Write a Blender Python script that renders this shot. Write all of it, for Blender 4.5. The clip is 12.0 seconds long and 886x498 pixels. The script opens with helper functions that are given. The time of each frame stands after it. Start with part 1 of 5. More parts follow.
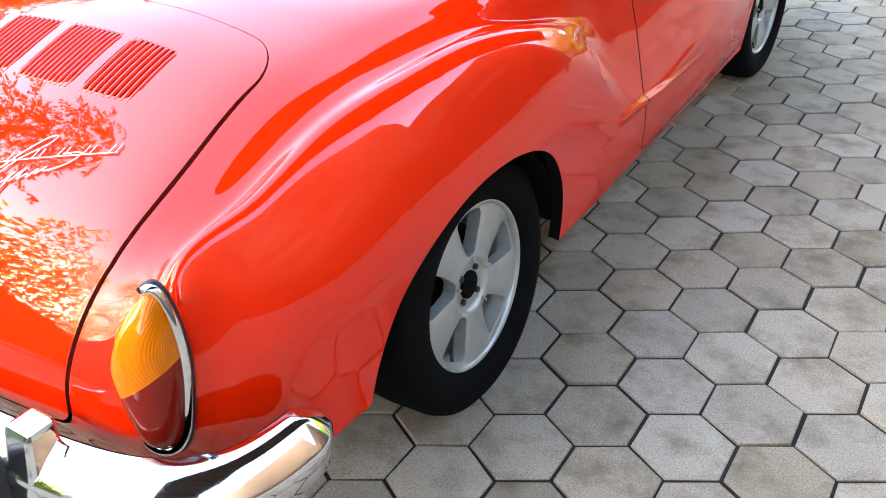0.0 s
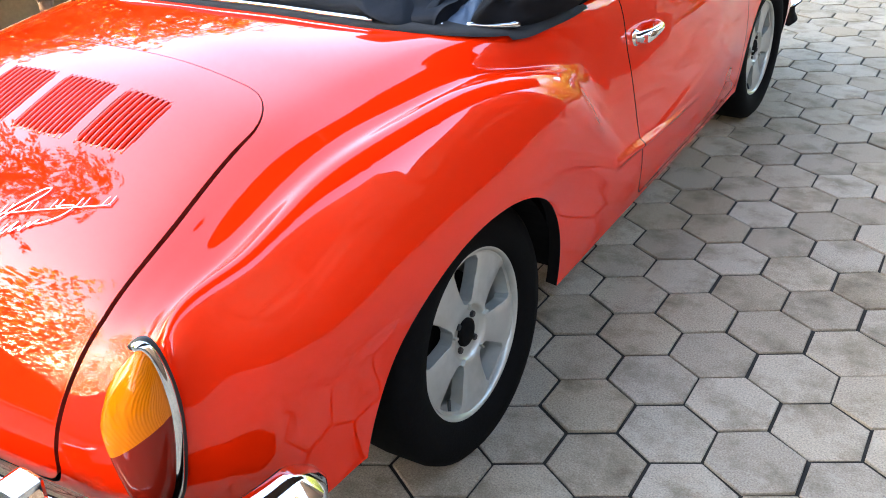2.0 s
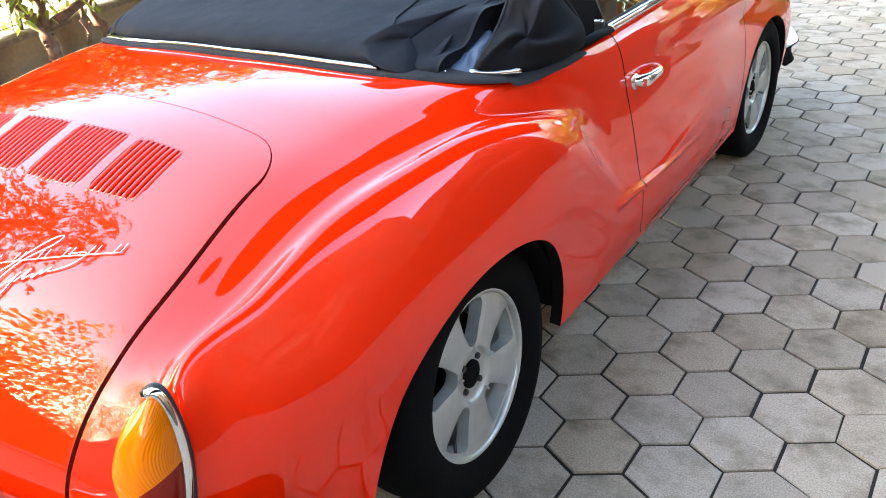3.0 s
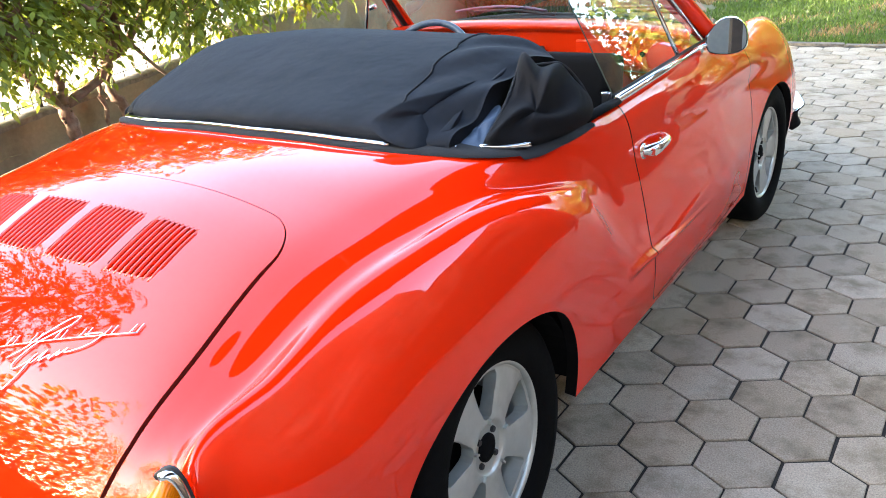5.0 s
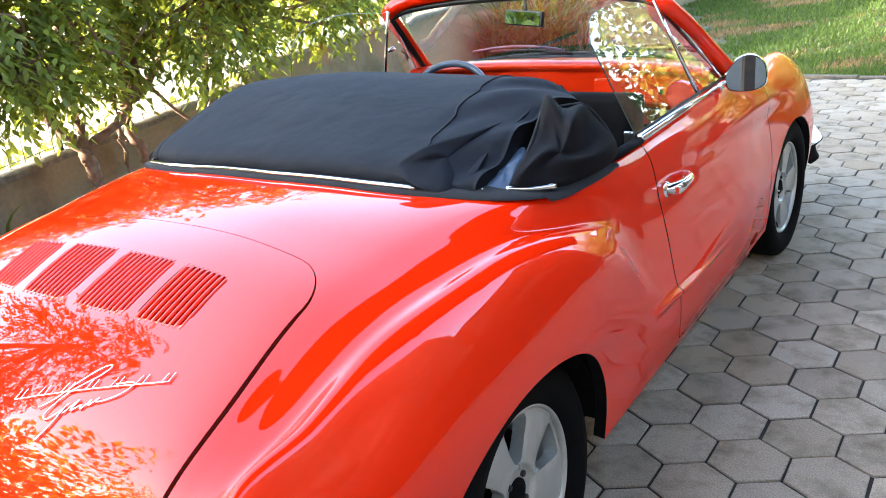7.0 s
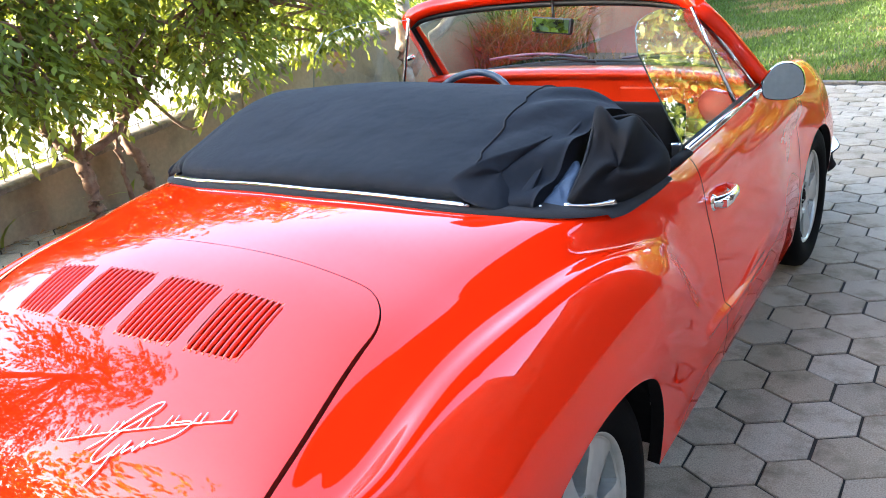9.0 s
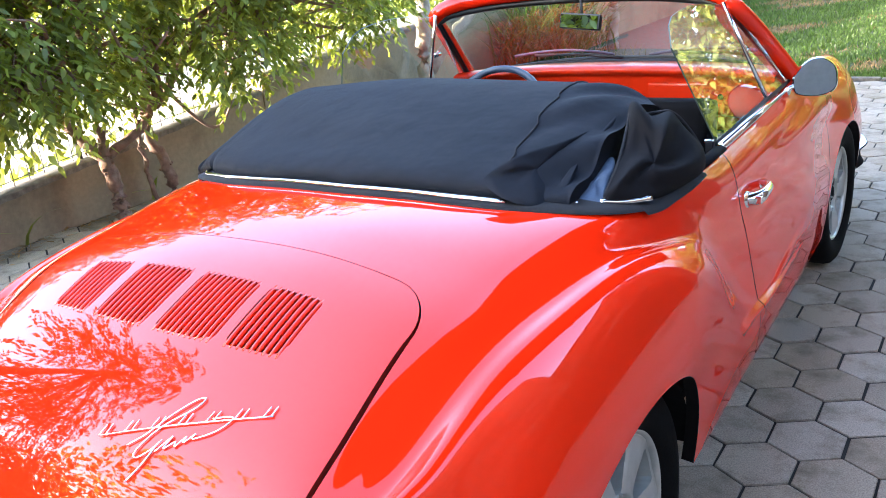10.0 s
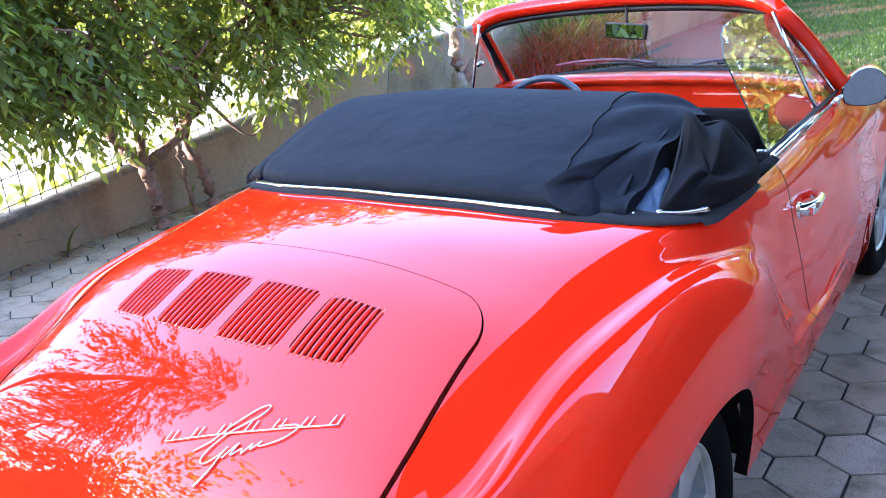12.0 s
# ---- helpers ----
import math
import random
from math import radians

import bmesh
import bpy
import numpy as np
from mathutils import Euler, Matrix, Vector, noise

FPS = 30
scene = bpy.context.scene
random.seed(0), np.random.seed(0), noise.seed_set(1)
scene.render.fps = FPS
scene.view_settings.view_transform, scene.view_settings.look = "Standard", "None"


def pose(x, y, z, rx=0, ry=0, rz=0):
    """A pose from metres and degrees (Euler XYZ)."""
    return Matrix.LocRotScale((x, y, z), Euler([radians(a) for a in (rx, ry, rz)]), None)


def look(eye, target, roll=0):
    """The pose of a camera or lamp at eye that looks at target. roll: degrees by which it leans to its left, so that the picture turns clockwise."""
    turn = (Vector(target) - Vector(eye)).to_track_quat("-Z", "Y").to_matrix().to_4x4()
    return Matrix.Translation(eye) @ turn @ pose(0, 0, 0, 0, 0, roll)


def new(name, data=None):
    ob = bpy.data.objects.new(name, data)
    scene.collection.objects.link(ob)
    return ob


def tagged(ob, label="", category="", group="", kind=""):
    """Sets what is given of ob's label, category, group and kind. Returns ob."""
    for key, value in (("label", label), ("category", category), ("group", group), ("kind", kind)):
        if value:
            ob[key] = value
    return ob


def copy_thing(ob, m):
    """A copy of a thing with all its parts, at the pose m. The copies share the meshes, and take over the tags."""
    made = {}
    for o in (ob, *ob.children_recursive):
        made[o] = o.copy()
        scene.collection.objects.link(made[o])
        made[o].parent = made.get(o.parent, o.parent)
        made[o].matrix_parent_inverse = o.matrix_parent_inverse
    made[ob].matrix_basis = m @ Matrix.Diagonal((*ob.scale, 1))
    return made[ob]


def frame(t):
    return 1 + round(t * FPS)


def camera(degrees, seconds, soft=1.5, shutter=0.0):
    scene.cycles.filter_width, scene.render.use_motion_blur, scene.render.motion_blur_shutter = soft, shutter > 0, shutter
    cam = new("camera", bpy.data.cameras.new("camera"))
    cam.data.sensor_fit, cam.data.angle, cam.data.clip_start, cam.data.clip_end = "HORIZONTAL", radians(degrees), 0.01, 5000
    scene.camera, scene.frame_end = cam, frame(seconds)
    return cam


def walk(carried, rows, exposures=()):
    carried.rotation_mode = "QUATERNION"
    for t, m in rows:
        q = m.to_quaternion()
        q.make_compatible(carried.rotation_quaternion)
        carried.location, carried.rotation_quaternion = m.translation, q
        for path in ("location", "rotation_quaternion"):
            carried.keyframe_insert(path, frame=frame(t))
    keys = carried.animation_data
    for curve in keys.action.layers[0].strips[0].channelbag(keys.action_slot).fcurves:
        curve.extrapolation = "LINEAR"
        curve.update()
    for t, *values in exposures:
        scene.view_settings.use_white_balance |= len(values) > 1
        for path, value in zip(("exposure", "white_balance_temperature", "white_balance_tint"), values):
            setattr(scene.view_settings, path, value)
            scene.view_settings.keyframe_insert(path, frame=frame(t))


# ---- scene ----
cam = camera(54.4, 12.0, soft=0.95)
PATH = [
    (0, (1.501, -1.337, 1.338), (0.545, 0.081, 0.301), -2.8),
    (0.5, (1.498, -1.329, 1.338), (0.544, 0.098, 0.311), -2.7),
    (1, (1.5, -1.329, 1.347), (0.543, 0.116, 0.35), -2.7),
    (1.5, (1.503, -1.329, 1.351), (0.539, 0.121, 0.366), -2.9),
    (2, (1.492, -1.314, 1.352), (0.519, 0.143, 0.387), -3.0),
    (2.5, (1.492, -1.319, 1.364), (0.5, 0.153, 0.442), -3.4),
    (3, (1.496, -1.329, 1.375), (0.501, 0.161, 0.485), -3.4),
    (5, (1.496, -1.328, 1.396), (0.451, 0.203, 0.642), -4.5),
    (5.5, (1.495, -1.333, 1.403), (0.433, 0.198, 0.676), -4.4),
    (6, (1.488, -1.328, 1.404), (0.429, 0.212, 0.691), -4.4),
    (6.5, (1.476, -1.326, 1.407), (0.398, 0.208, 0.712), -4.7),
    (7, (1.465, -1.336, 1.414), (0.386, 0.206, 0.737), -5.4),
    (7.2, (1.433, -1.328, 1.416), (0.388, 0.236, 0.736), -5.1),
    (8.8, (1.302, -1.341, 1.429), (0.262, 0.228, 0.754), -5.5),
    (9, (1.281, -1.333, 1.424), (0.237, 0.237, 0.755), -5.4),
    (9.5, (1.261, -1.346, 1.424), (0.207, 0.217, 0.756), -5.4),
    (10, (1.243, -1.351, 1.423), (0.171, 0.198, 0.753), -5.7),
    (10.5, (1.225, -1.353, 1.421), (0.139, 0.183, 0.743), -5.7),
    (11, (1.217, -1.353, 1.424), (0.129, 0.188, 0.759), -6.1),
    (11.5, (1.204, -1.363, 1.426), (0.102, 0.169, 0.767), -6.1),
    (12, (1.193, -1.388, 1.434), (0.071, 0.136, 0.786), -5.9),
]
EXPOSURES = [(0, 4.42, 6300, 11), (2, 4.40, 6300, 11), (5, 4.30, 6250, 11), (7, 4.22, 6050, 11), (10, 4.17, 5600, 15), (12, 4.08, 4950, 21)]
walk(cam, [(t, look(eye, target, roll)) for t, eye, target, roll in PATH], EXPOSURES)

# ---- light ----
SUN_AZ, SUN_EL = 225.0, 12.0          # degrees clockwise from +y, and above the horizon
world = bpy.data.worlds.new("sky")
scene.world = world
world.use_nodes = True
wn, wl = world.node_tree.nodes, world.node_tree.links
sky = wn.new("ShaderNodeTexSky")
sky.sky_type, sky.sun_disc = "NISHITA", False
sky.sun_elevation, sky.sun_rotation = radians(SUN_EL), radians(SUN_AZ)
sky.air_density, sky.dust_density, sky.ozone_density = 1.0, 3.5, 0.8
wl.new(sky.outputs[0], wn["Background"].inputs[0])
wn["Background"].inputs[1].default_value = 0.15
sun = new("sun", bpy.data.lights.new("sun", "SUN"))
sun.data.energy, sun.data.angle, sun.data.color = 3.2, radians(0.6), (1.0, 0.86, 0.66)
_to = Vector((math.sin(radians(SUN_AZ)) * math.cos(radians(SUN_EL)), math.cos(radians(SUN_AZ)) * math.cos(radians(SUN_EL)), math.sin(radians(SUN_EL))))
sun.matrix_world = look(_to * 30, (0, 0, 0))


# ---- materials ----
def material(name, color, rough=0.5, metal=0.0, grain=0.0, grain_scale=40.0, stain=0.0, stain_scale=3.0, dirt=(0.05, 0.04, 0.03), bump=0.0, bump_scale=60.0, vary=0.0, island=False, bloom=0.0, bloom_scale=9.0, pale=(0.5, 0.5, 0.48), coat=0.0, spec=0.5, rough_vary=0.0, coat_ior=1.5, shift=False, tint=None, pits=0.0):
    """Principled surface: colour with fine grain, broad stains, bump and an optional shift per object."""
    m = bpy.data.materials.new(name)
    m.use_nodes = True
    n, l = m.node_tree.nodes, m.node_tree.links
    b = n["Principled BSDF"]
    b.inputs["Roughness"].default_value, b.inputs["Metallic"].default_value = rough, metal
    b.inputs["Coat Weight"].default_value, b.inputs["Coat Roughness"].default_value = coat, 0.02
    b.inputs["Specular IOR Level"].default_value = spec
    b.inputs["Coat IOR"].default_value = coat_ior
    co = n.new("ShaderNodeTexCoord")
    place = co.outputs["Object"]
    if shift:                                            # every piece takes its own stretch of the pattern
        mv = n.new("ShaderNodeVectorMath")
        mv.operation = "MULTIPLY_ADD"
        l.new(n.new("ShaderNodeObjectInfo").outputs["Random"], mv.inputs[0])
        mv.inputs[1].default_value = (37.0, 61.0, 0.0)
        l.new(place, mv.inputs[2])
        place = mv.outputs[0]
    out = None
    rgb = n.new("ShaderNodeRGB")
    rgb.outputs[0].default_value = (*color, 1)
    out = rgb.outputs[0]

    def noise_tex(scale, detail=6.0, rough_n=0.6):
        t = n.new("ShaderNodeTexNoise")
        t.inputs["Scale"].default_value, t.inputs["Detail"].default_value, t.inputs["Roughness"].default_value = scale, detail, rough_n
        l.new(place, t.inputs["Vector"])
        return t

    def mixed(kind, fac, a, c2):
        x = n.new("ShaderNodeMix")
        x.data_type, x.blend_type = "RGBA", kind
        if isinstance(fac, float):
            x.inputs[0].default_value = fac
        else:
            l.new(fac, x.inputs[0])
        l.new(a, x.inputs[6])
        if isinstance(c2, tuple):
            x.inputs[7].default_value = (*c2, 1)
        else:
            l.new(c2, x.inputs[7])
        return x.outputs[2]

    if grain:
        t = noise_tex(grain_scale)
        r = n.new("ShaderNodeMapRange")
        r.inputs[3].default_value, r.inputs[4].default_value = 1 - grain, 1 + grain
        r.inputs[1].default_value, r.inputs[2].default_value = 0.3, 0.7
        l.new(t.outputs["Fac"], r.inputs[0])
        out = mixed("MULTIPLY", 1.0, out, r.outputs[0])
    if stain:
        t = noise_tex(stain_scale, 8.0, 0.65)
        r = n.new("ShaderNodeMapRange")
        r.inputs[1].default_value, r.inputs[2].default_value, r.inputs[4].default_value = 0.48, 0.72, stain
        l.new(t.outputs["Fac"], r.inputs[0])
        out = mixed("MIX", r.outputs[0], out, dirt)
    if bloom:
        t = noise_tex(bloom_scale, 10.0, 0.72)
        r = n.new("ShaderNodeMapRange")
        r.inputs[1].default_value, r.inputs[2].default_value, r.inputs[4].default_value = 0.56, 0.70, bloom
        l.new(t.outputs["Fac"], r.inputs[0])
        out = mixed("MIX", r.outputs[0], out, pale)
    if vary:
        src = n.new("ShaderNodeNewGeometry").outputs["Random Per Island"] if island else n.new("ShaderNodeObjectInfo").outputs["Random"]
        r = n.new("ShaderNodeMapRange")
        r.inputs[3].default_value, r.inputs[4].default_value = 1 - vary, 1 + vary
        l.new(src, r.inputs[0])
        out = mixed("MULTIPLY", 1.0, out, r.outputs[0])
    if tint:                                             # some pieces browner than others
        src = n.new("ShaderNodeNewGeometry").outputs["Random Per Island"] if island else n.new("ShaderNodeObjectInfo").outputs["Random"]
        a, f = n.new("ShaderNodeMath"), n.new("ShaderNodeMath")
        a.operation, f.operation = "MULTIPLY", "FRACT"
        a.inputs[1].default_value = 7.31
        l.new(src, a.inputs[0])
        l.new(a.outputs[0], f.inputs[0])
        r = n.new("ShaderNodeMapRange")
        r.inputs[1].default_value, r.inputs[4].default_value = 0.35, 0.7
        l.new(f.outputs[0], r.inputs[0])
        out = mixed("MULTIPLY", r.outputs[0], out, tint)
    if pits:
        t = noise_tex(260.0, 3.0, 0.6)
        r = n.new("ShaderNodeMapRange")
        r.inputs[1].default_value, r.inputs[2].default_value, r.inputs[4].default_value = 0.60, 0.68, pits
        l.new(t.outputs["Fac"], r.inputs[0])
        out = mixed("MIX", r.outputs[0], out, dirt)
    l.new(out, b.inputs["Base Color"])
    if bump:
        t = noise_tex(bump_scale, 8.0, 0.7)
        u = n.new("ShaderNodeBump")
        u.inputs["Strength"].default_value, u.inputs["Distance"].default_value = min(1.0, bump), 0.004
        l.new(t.outputs["Fac"], u.inputs["Height"])
        l.new(u.outputs[0], b.inputs["Normal"])
    if rough_vary:
        t = noise_tex(9.0)
        r = n.new("ShaderNodeMapRange")
        r.inputs[3].default_value, r.inputs[4].default_value = max(0.0, rough - rough_vary), rough + rough_vary
        l.new(t.outputs["Fac"], r.inputs[0])
        l.new(r.outputs[0], b.inputs["Roughness"])
    return m


PAINT = material("orange_red_paint", (0.84, 0.0200, 0.0006), 0.35, coat=1.0, spec=0.0, coat_ior=1.56)
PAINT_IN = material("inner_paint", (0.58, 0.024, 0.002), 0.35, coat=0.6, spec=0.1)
# body paint darkened: shade of the lid gap put into the colour
FLANGE = material("shaded_flange_paint", (0.22, 0.010, 0.002), 0.7, grain=0.3, grain_scale=60, spec=0.2)
CHROME = material("chrome", (0.86, 0.87, 0.88), 0.06, 1.0, rough_vary=0.03)
ALLOY = material("silver_alloy_paint", (0.46, 0.47, 0.43), 0.34, 0.45, grain=0.06, grain_scale=30, stain=0.35, stain_scale=9, dirt=(0.20, 0.19, 0.16), coat=0.3)
RUBBER = material("tyre_rubber", (0.003483, 0.003483, 0.003483), 0.85, grain=0.2, grain_scale=80, stain=0.08, stain_scale=9, dirt=(0.01548, 0.01393, 0.01161), bump=0.25, bump_scale=140, spec=0.08)
BLACK = material("black_rubber", (0.012, 0.012, 0.013), 0.5)
DARK = material("dark_underside_gap_shade", (0.0042, 0.0035, 0.0035), 0.9, grain=0.3, spec=0.1)
CLOTH = material("black_canvas", (0.005676, 0.008428, 0.01445), 0.8, grain=0.22, grain_scale=400, stain=0.35, stain_scale=5, dirt=(0.01376, 0.01806, 0.0258), bump=0.35, bump_scale=900, spec=0.25)
CLOTH_WORN = material("worn_black_canvas", (0.007826, 0.00903, 0.01204), 0.9, grain=0.25, grain_scale=300, stain=0.25, stain_scale=14, dirt=(0.03612, 0.03612, 0.03913), bump=0.4, bump_scale=700)
_n, _l = CLOTH.node_tree.nodes, CLOTH.node_tree.links
_t = _n.new("ShaderNodeTexNoise")
_t.inputs["Scale"].default_value, _t.inputs["Detail"].default_value = 7.0, 3.0
_l.new(_n.new("ShaderNodeTexCoord").outputs["Object"], _t.inputs["Vector"])
_u = _n.new("ShaderNodeBump")
_u.inputs["Strength"].default_value, _u.inputs["Distance"].default_value = 0.5, 0.03
_l.new(_t.outputs["Fac"], _u.inputs["Height"])
_l.new(_u.outputs[0], [q for q in _n if q.type == "BUMP" and q != _u][0].inputs["Normal"])
CLOTH_IN = material("black_inner_canvas", (0.0036, 0.0036, 0.0050), 0.85, grain=0.2, grain_scale=400, stain=0.2, stain_scale=9, dirt=(0.010, 0.010, 0.013), bump=0.35, bump_scale=900, spec=0.2)
LINING = material("blue_grey_lining", (0.052, 0.080, 0.132), 0.6, grain=0.15, grain_scale=200, stain=0.3, stain_scale=20, dirt=(0.03, 0.045, 0.07))
VINYL = material("black_vinyl", (0.003612, 0.003612, 0.004214), 0.85, bump=0.2, bump_scale=400, spec=0.12)
PAVER = material("concrete_paver", (0.300, 0.258, 0.205), 0.9, grain=0.35, grain_scale=230, stain=0.85, stain_scale=6.5, dirt=(0.1032, 0.08256, 0.04988), bump=0.35, bump_scale=190, vary=0.13, bloom=0.8, bloom_scale=11.0, pale=(0.3612, 0.3225, 0.2623), spec=0.2, shift=True, tint=(0.84, 0.78, 0.68), pits=0.6)
PAVER_FAR = material("concrete_paver_field", (0.300, 0.258, 0.205), 0.9, grain=0.35, grain_scale=230, stain=0.85, stain_scale=6.5, dirt=(0.1032, 0.08256, 0.04988), bump=0.35, bump_scale=190, vary=0.13, bloom=0.8, bloom_scale=11.0, pale=(0.3612, 0.3225, 0.2623), spec=0.2, island=True, tint=(0.84, 0.78, 0.68), pits=0.6)
SAND = material("dark_joint_sand", (0.010, 0.0085, 0.0065), 0.95, grain=0.4, grain_scale=200)
LAWN = material("lawn_earth", (0.0525, 0.0595, 0.021), 0.95, grain=0.4, grain_scale=25, stain=0.7, stain_scale=0.9, dirt=(0.105, 0.0805, 0.0455), bump=0.5)
RENDERED = material("weathered_render", (0.2279, 0.1763, 0.1101), 0.92, grain=0.12, grain_scale=30, stain=0.6, stain_scale=2.2, dirt=(0.05805, 0.04838, 0.03225), bump=0.4, bump_scale=80)
CAP = material("wall_cap_concrete", (0.1634, 0.1445, 0.1161), 0.95, grain=0.35, grain_scale=30, stain=0.6, stain_scale=8, dirt=(0.0602, 0.0516, 0.0387), bump=0.8, bump_scale=50)
# tone of the unseen walls, kept dark for deep reflections in the paint
FACADE = material("unseen_wall_dark", (0.04214, 0.02709, 0.01806), 0.9, grain=0.1, grain_scale=12, stain=0.3, stain_scale=0.8, dirt=(0.02408, 0.01565, 0.01084))
PLASTER = material("unseen_wall_grey", (0.24, 0.225, 0.20), 0.9, grain=0.1, grain_scale=12, stain=0.3, stain_scale=0.8, dirt=(0.15, 0.13, 0.11))
ROADM = material("pale_road", (0.55, 0.50, 0.38), 0.9, grain=0.15, grain_scale=8, stain=0.3, stain_scale=0.6, dirt=(0.42, 0.38, 0.27))
WIRE = material("fence_wire", (0.10, 0.09, 0.085), 0.6, 0.6)
BARK = material("flaking_bark", (0.1728, 0.0972, 0.0612), 0.9, grain=0.4, grain_scale=25, stain=0.7, stain_scale=12, dirt=(0.288, 0.216, 0.1584), bump=0.9, bump_scale=45)
PALEBARK = material("lichen_bark", (0.289, 0.2477, 0.1995), 0.9, grain=0.3, grain_scale=14, stain=0.8, stain_scale=9, dirt=(0.1101, 0.08944, 0.0688), bump=0.8, bump_scale=40)
KERBM = material("kerb_concrete", (0.1023, 0.0903, 0.07525), 0.95, grain=0.4, grain_scale=40, stain=0.7, stain_scale=6, dirt=(0.05418, 0.04515, 0.03311), bump=0.8, bump_scale=50)
BOARDS = material("unseen_roof_boards", (0.042, 0.028, 0.0196), 0.8, grain=0.3, grain_scale=12, stain=0.4, stain_scale=1.5, dirt=(0.021, 0.014, 0.0098))
GLASS_EDGE = material("ground_glass_edge", (0.03, 0.05, 0.045), 0.4)
AMBER = material("amber_lens", (0.688, 0.1634, 0.00086), 0.25, coat=0.6, spec=0.0)
REDLENS = material("dark_red_lens", (0.215, 0.01204, 0.00516), 0.2, coat=0.6, spec=0.0)
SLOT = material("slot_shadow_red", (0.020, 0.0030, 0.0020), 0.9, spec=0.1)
PLUM = material("plum_wiper", (0.09, 0.055, 0.085), 0.4)
_n, _l = AMBER.node_tree.nodes, AMBER.node_tree.links
_w = _n.new("ShaderNodeTexWave")                         # fine moulded ribs in the lens
_w.wave_type, _w.rings_direction = "RINGS", "SPHERICAL"
_w.inputs["Scale"].default_value, _w.inputs["Distortion"].default_value = 105.0, 0.0
_mp = _n.new("ShaderNodeMapping")
_mp.inputs["Location"].default_value = (-.62, .72, -.60)
_l.new(_n.new("ShaderNodeTexCoord").outputs["Object"], _mp.inputs[0])
_l.new(_mp.outputs[0], _w.inputs["Vector"])
_u = _n.new("ShaderNodeBump")
_u.inputs["Strength"].default_value, _u.inputs["Distance"].default_value = 0.22, 0.002
_l.new(_w.outputs["Fac"], _u.inputs["Height"])
_l.new(_u.outputs[0], _n["Principled BSDF"].inputs["Normal"])
DIAL = material("dial_black", (0.01, 0.01, 0.01), 0.25, coat=0.5)


def leaf_material(name, color, edge):
    m = material(name, color, 0.42, grain=0.0, vary=0.45, island=True, spec=0.35)
    n, l = m.node_tree.nodes, m.node_tree.links
    b = n["Principled BSDF"]
    src = b.inputs["Base Color"].links[0].from_socket
    tr = n.new("ShaderNodeBsdfTranslucent")
    mix = n.new("ShaderNodeMixShader")
    tint = n.new("ShaderNodeMix")
    tint.data_type, tint.blend_type = "RGBA", "MULTIPLY"
    tint.inputs[0].default_value = 1.0
    tint.inputs[7].default_value = (*edge, 1)
    l.new(src, tint.inputs[6])
    l.new(tint.outputs[2], tr.inputs[0])
    mix.inputs[0].default_value = 0.5
    l.new(b.outputs[0], mix.inputs[1])
    l.new(tr.outputs[0], mix.inputs[2])
    l.new(mix.outputs[0], n["Material Output"].inputs[0])
    return m


LEAF = leaf_material("tree_leaf", (0.138, 0.168, 0.037), (2.2, 2.1, 0.8))
LEAF_DARK = leaf_material("shrub_leaf", (0.03225, 0.06127, 0.01806), (2.0, 2.0, 0.8))
STRAW = leaf_material("dry_grass", (0.1935, 0.129, 0.0645), (1.6, 1.4, 1.0))
GRASS = leaf_material("grass_blade", (0.06188, 0.09488, 0.02145), (1.7, 1.7, 0.8))


def glass_material(name, tint):
    m = bpy.data.materials.new(name)
    m.use_nodes = True
    b = m.node_tree.nodes["Principled BSDF"]
    b.inputs["Base Color"].default_value = (*tint, 1)
    b.inputs["Transmission Weight"].default_value, b.inputs["Roughness"].default_value, b.inputs["IOR"].default_value = 1.0, 0.0, 1.45
    return m


GLASS = glass_material("window_glass", (0.93, 0.95, 0.93))
MIRROR = material("mirror_silver", (0.9, 0.9, 0.9), 0.01, 1.0)


# ---- mesh tools ----
def mesh_of(name, V, F, mat, normals=None, smooth=True):
    me = bpy.data.meshes.new(name)
    me.from_pydata(np.asarray(V, float).tolist() if len(V) > 500 else [tuple(map(float, v)) for v in V], [], [tuple(int(i) for i in f) for f in F])
    if smooth:
        me.polygons.foreach_set("use_smooth", [True] * len(me.polygons))
    if normals is not None:
        me.normals_split_custom_set_from_vertices([tuple(map(float, n)) for n in normals])
    me.materials.append(mat)
    return me


def mpart(name, V, F, mat, parent=None, label="", normals=None, smooth=True, lips=None):
    ob = new(name, mesh_of(name, V, F, mat, normals, smooth))
    if lips is not None:
        ob.data.materials.append(lips[1])
        ob.data.polygons.foreach_set("material_index", [0] * lips[0] + [1] * (len(F) - lips[0]))
    if parent is not None:
        ob.parent = parent
    return tagged(ob, label) if label else ob


def part(name, bm, mat, parent=None, label="", smooth=False):
    me = bpy.data.meshes.new(name)
    bm.to_mesh(me)
    bm.free()
    if smooth:
        me.polygons.foreach_set("use_smooth", [True] * len(me.polygons))
    me.materials.append(mat)
    ob = new(name, me)
    if parent is not None:
        ob.parent = parent
    return tagged(ob, label) if label else ob


def thing(name, label, category, at=(0, 0, 0), group="", kind=""):
    ob = new(name)
    ob.location = at
    return tagged(ob, label, category, group, kind)


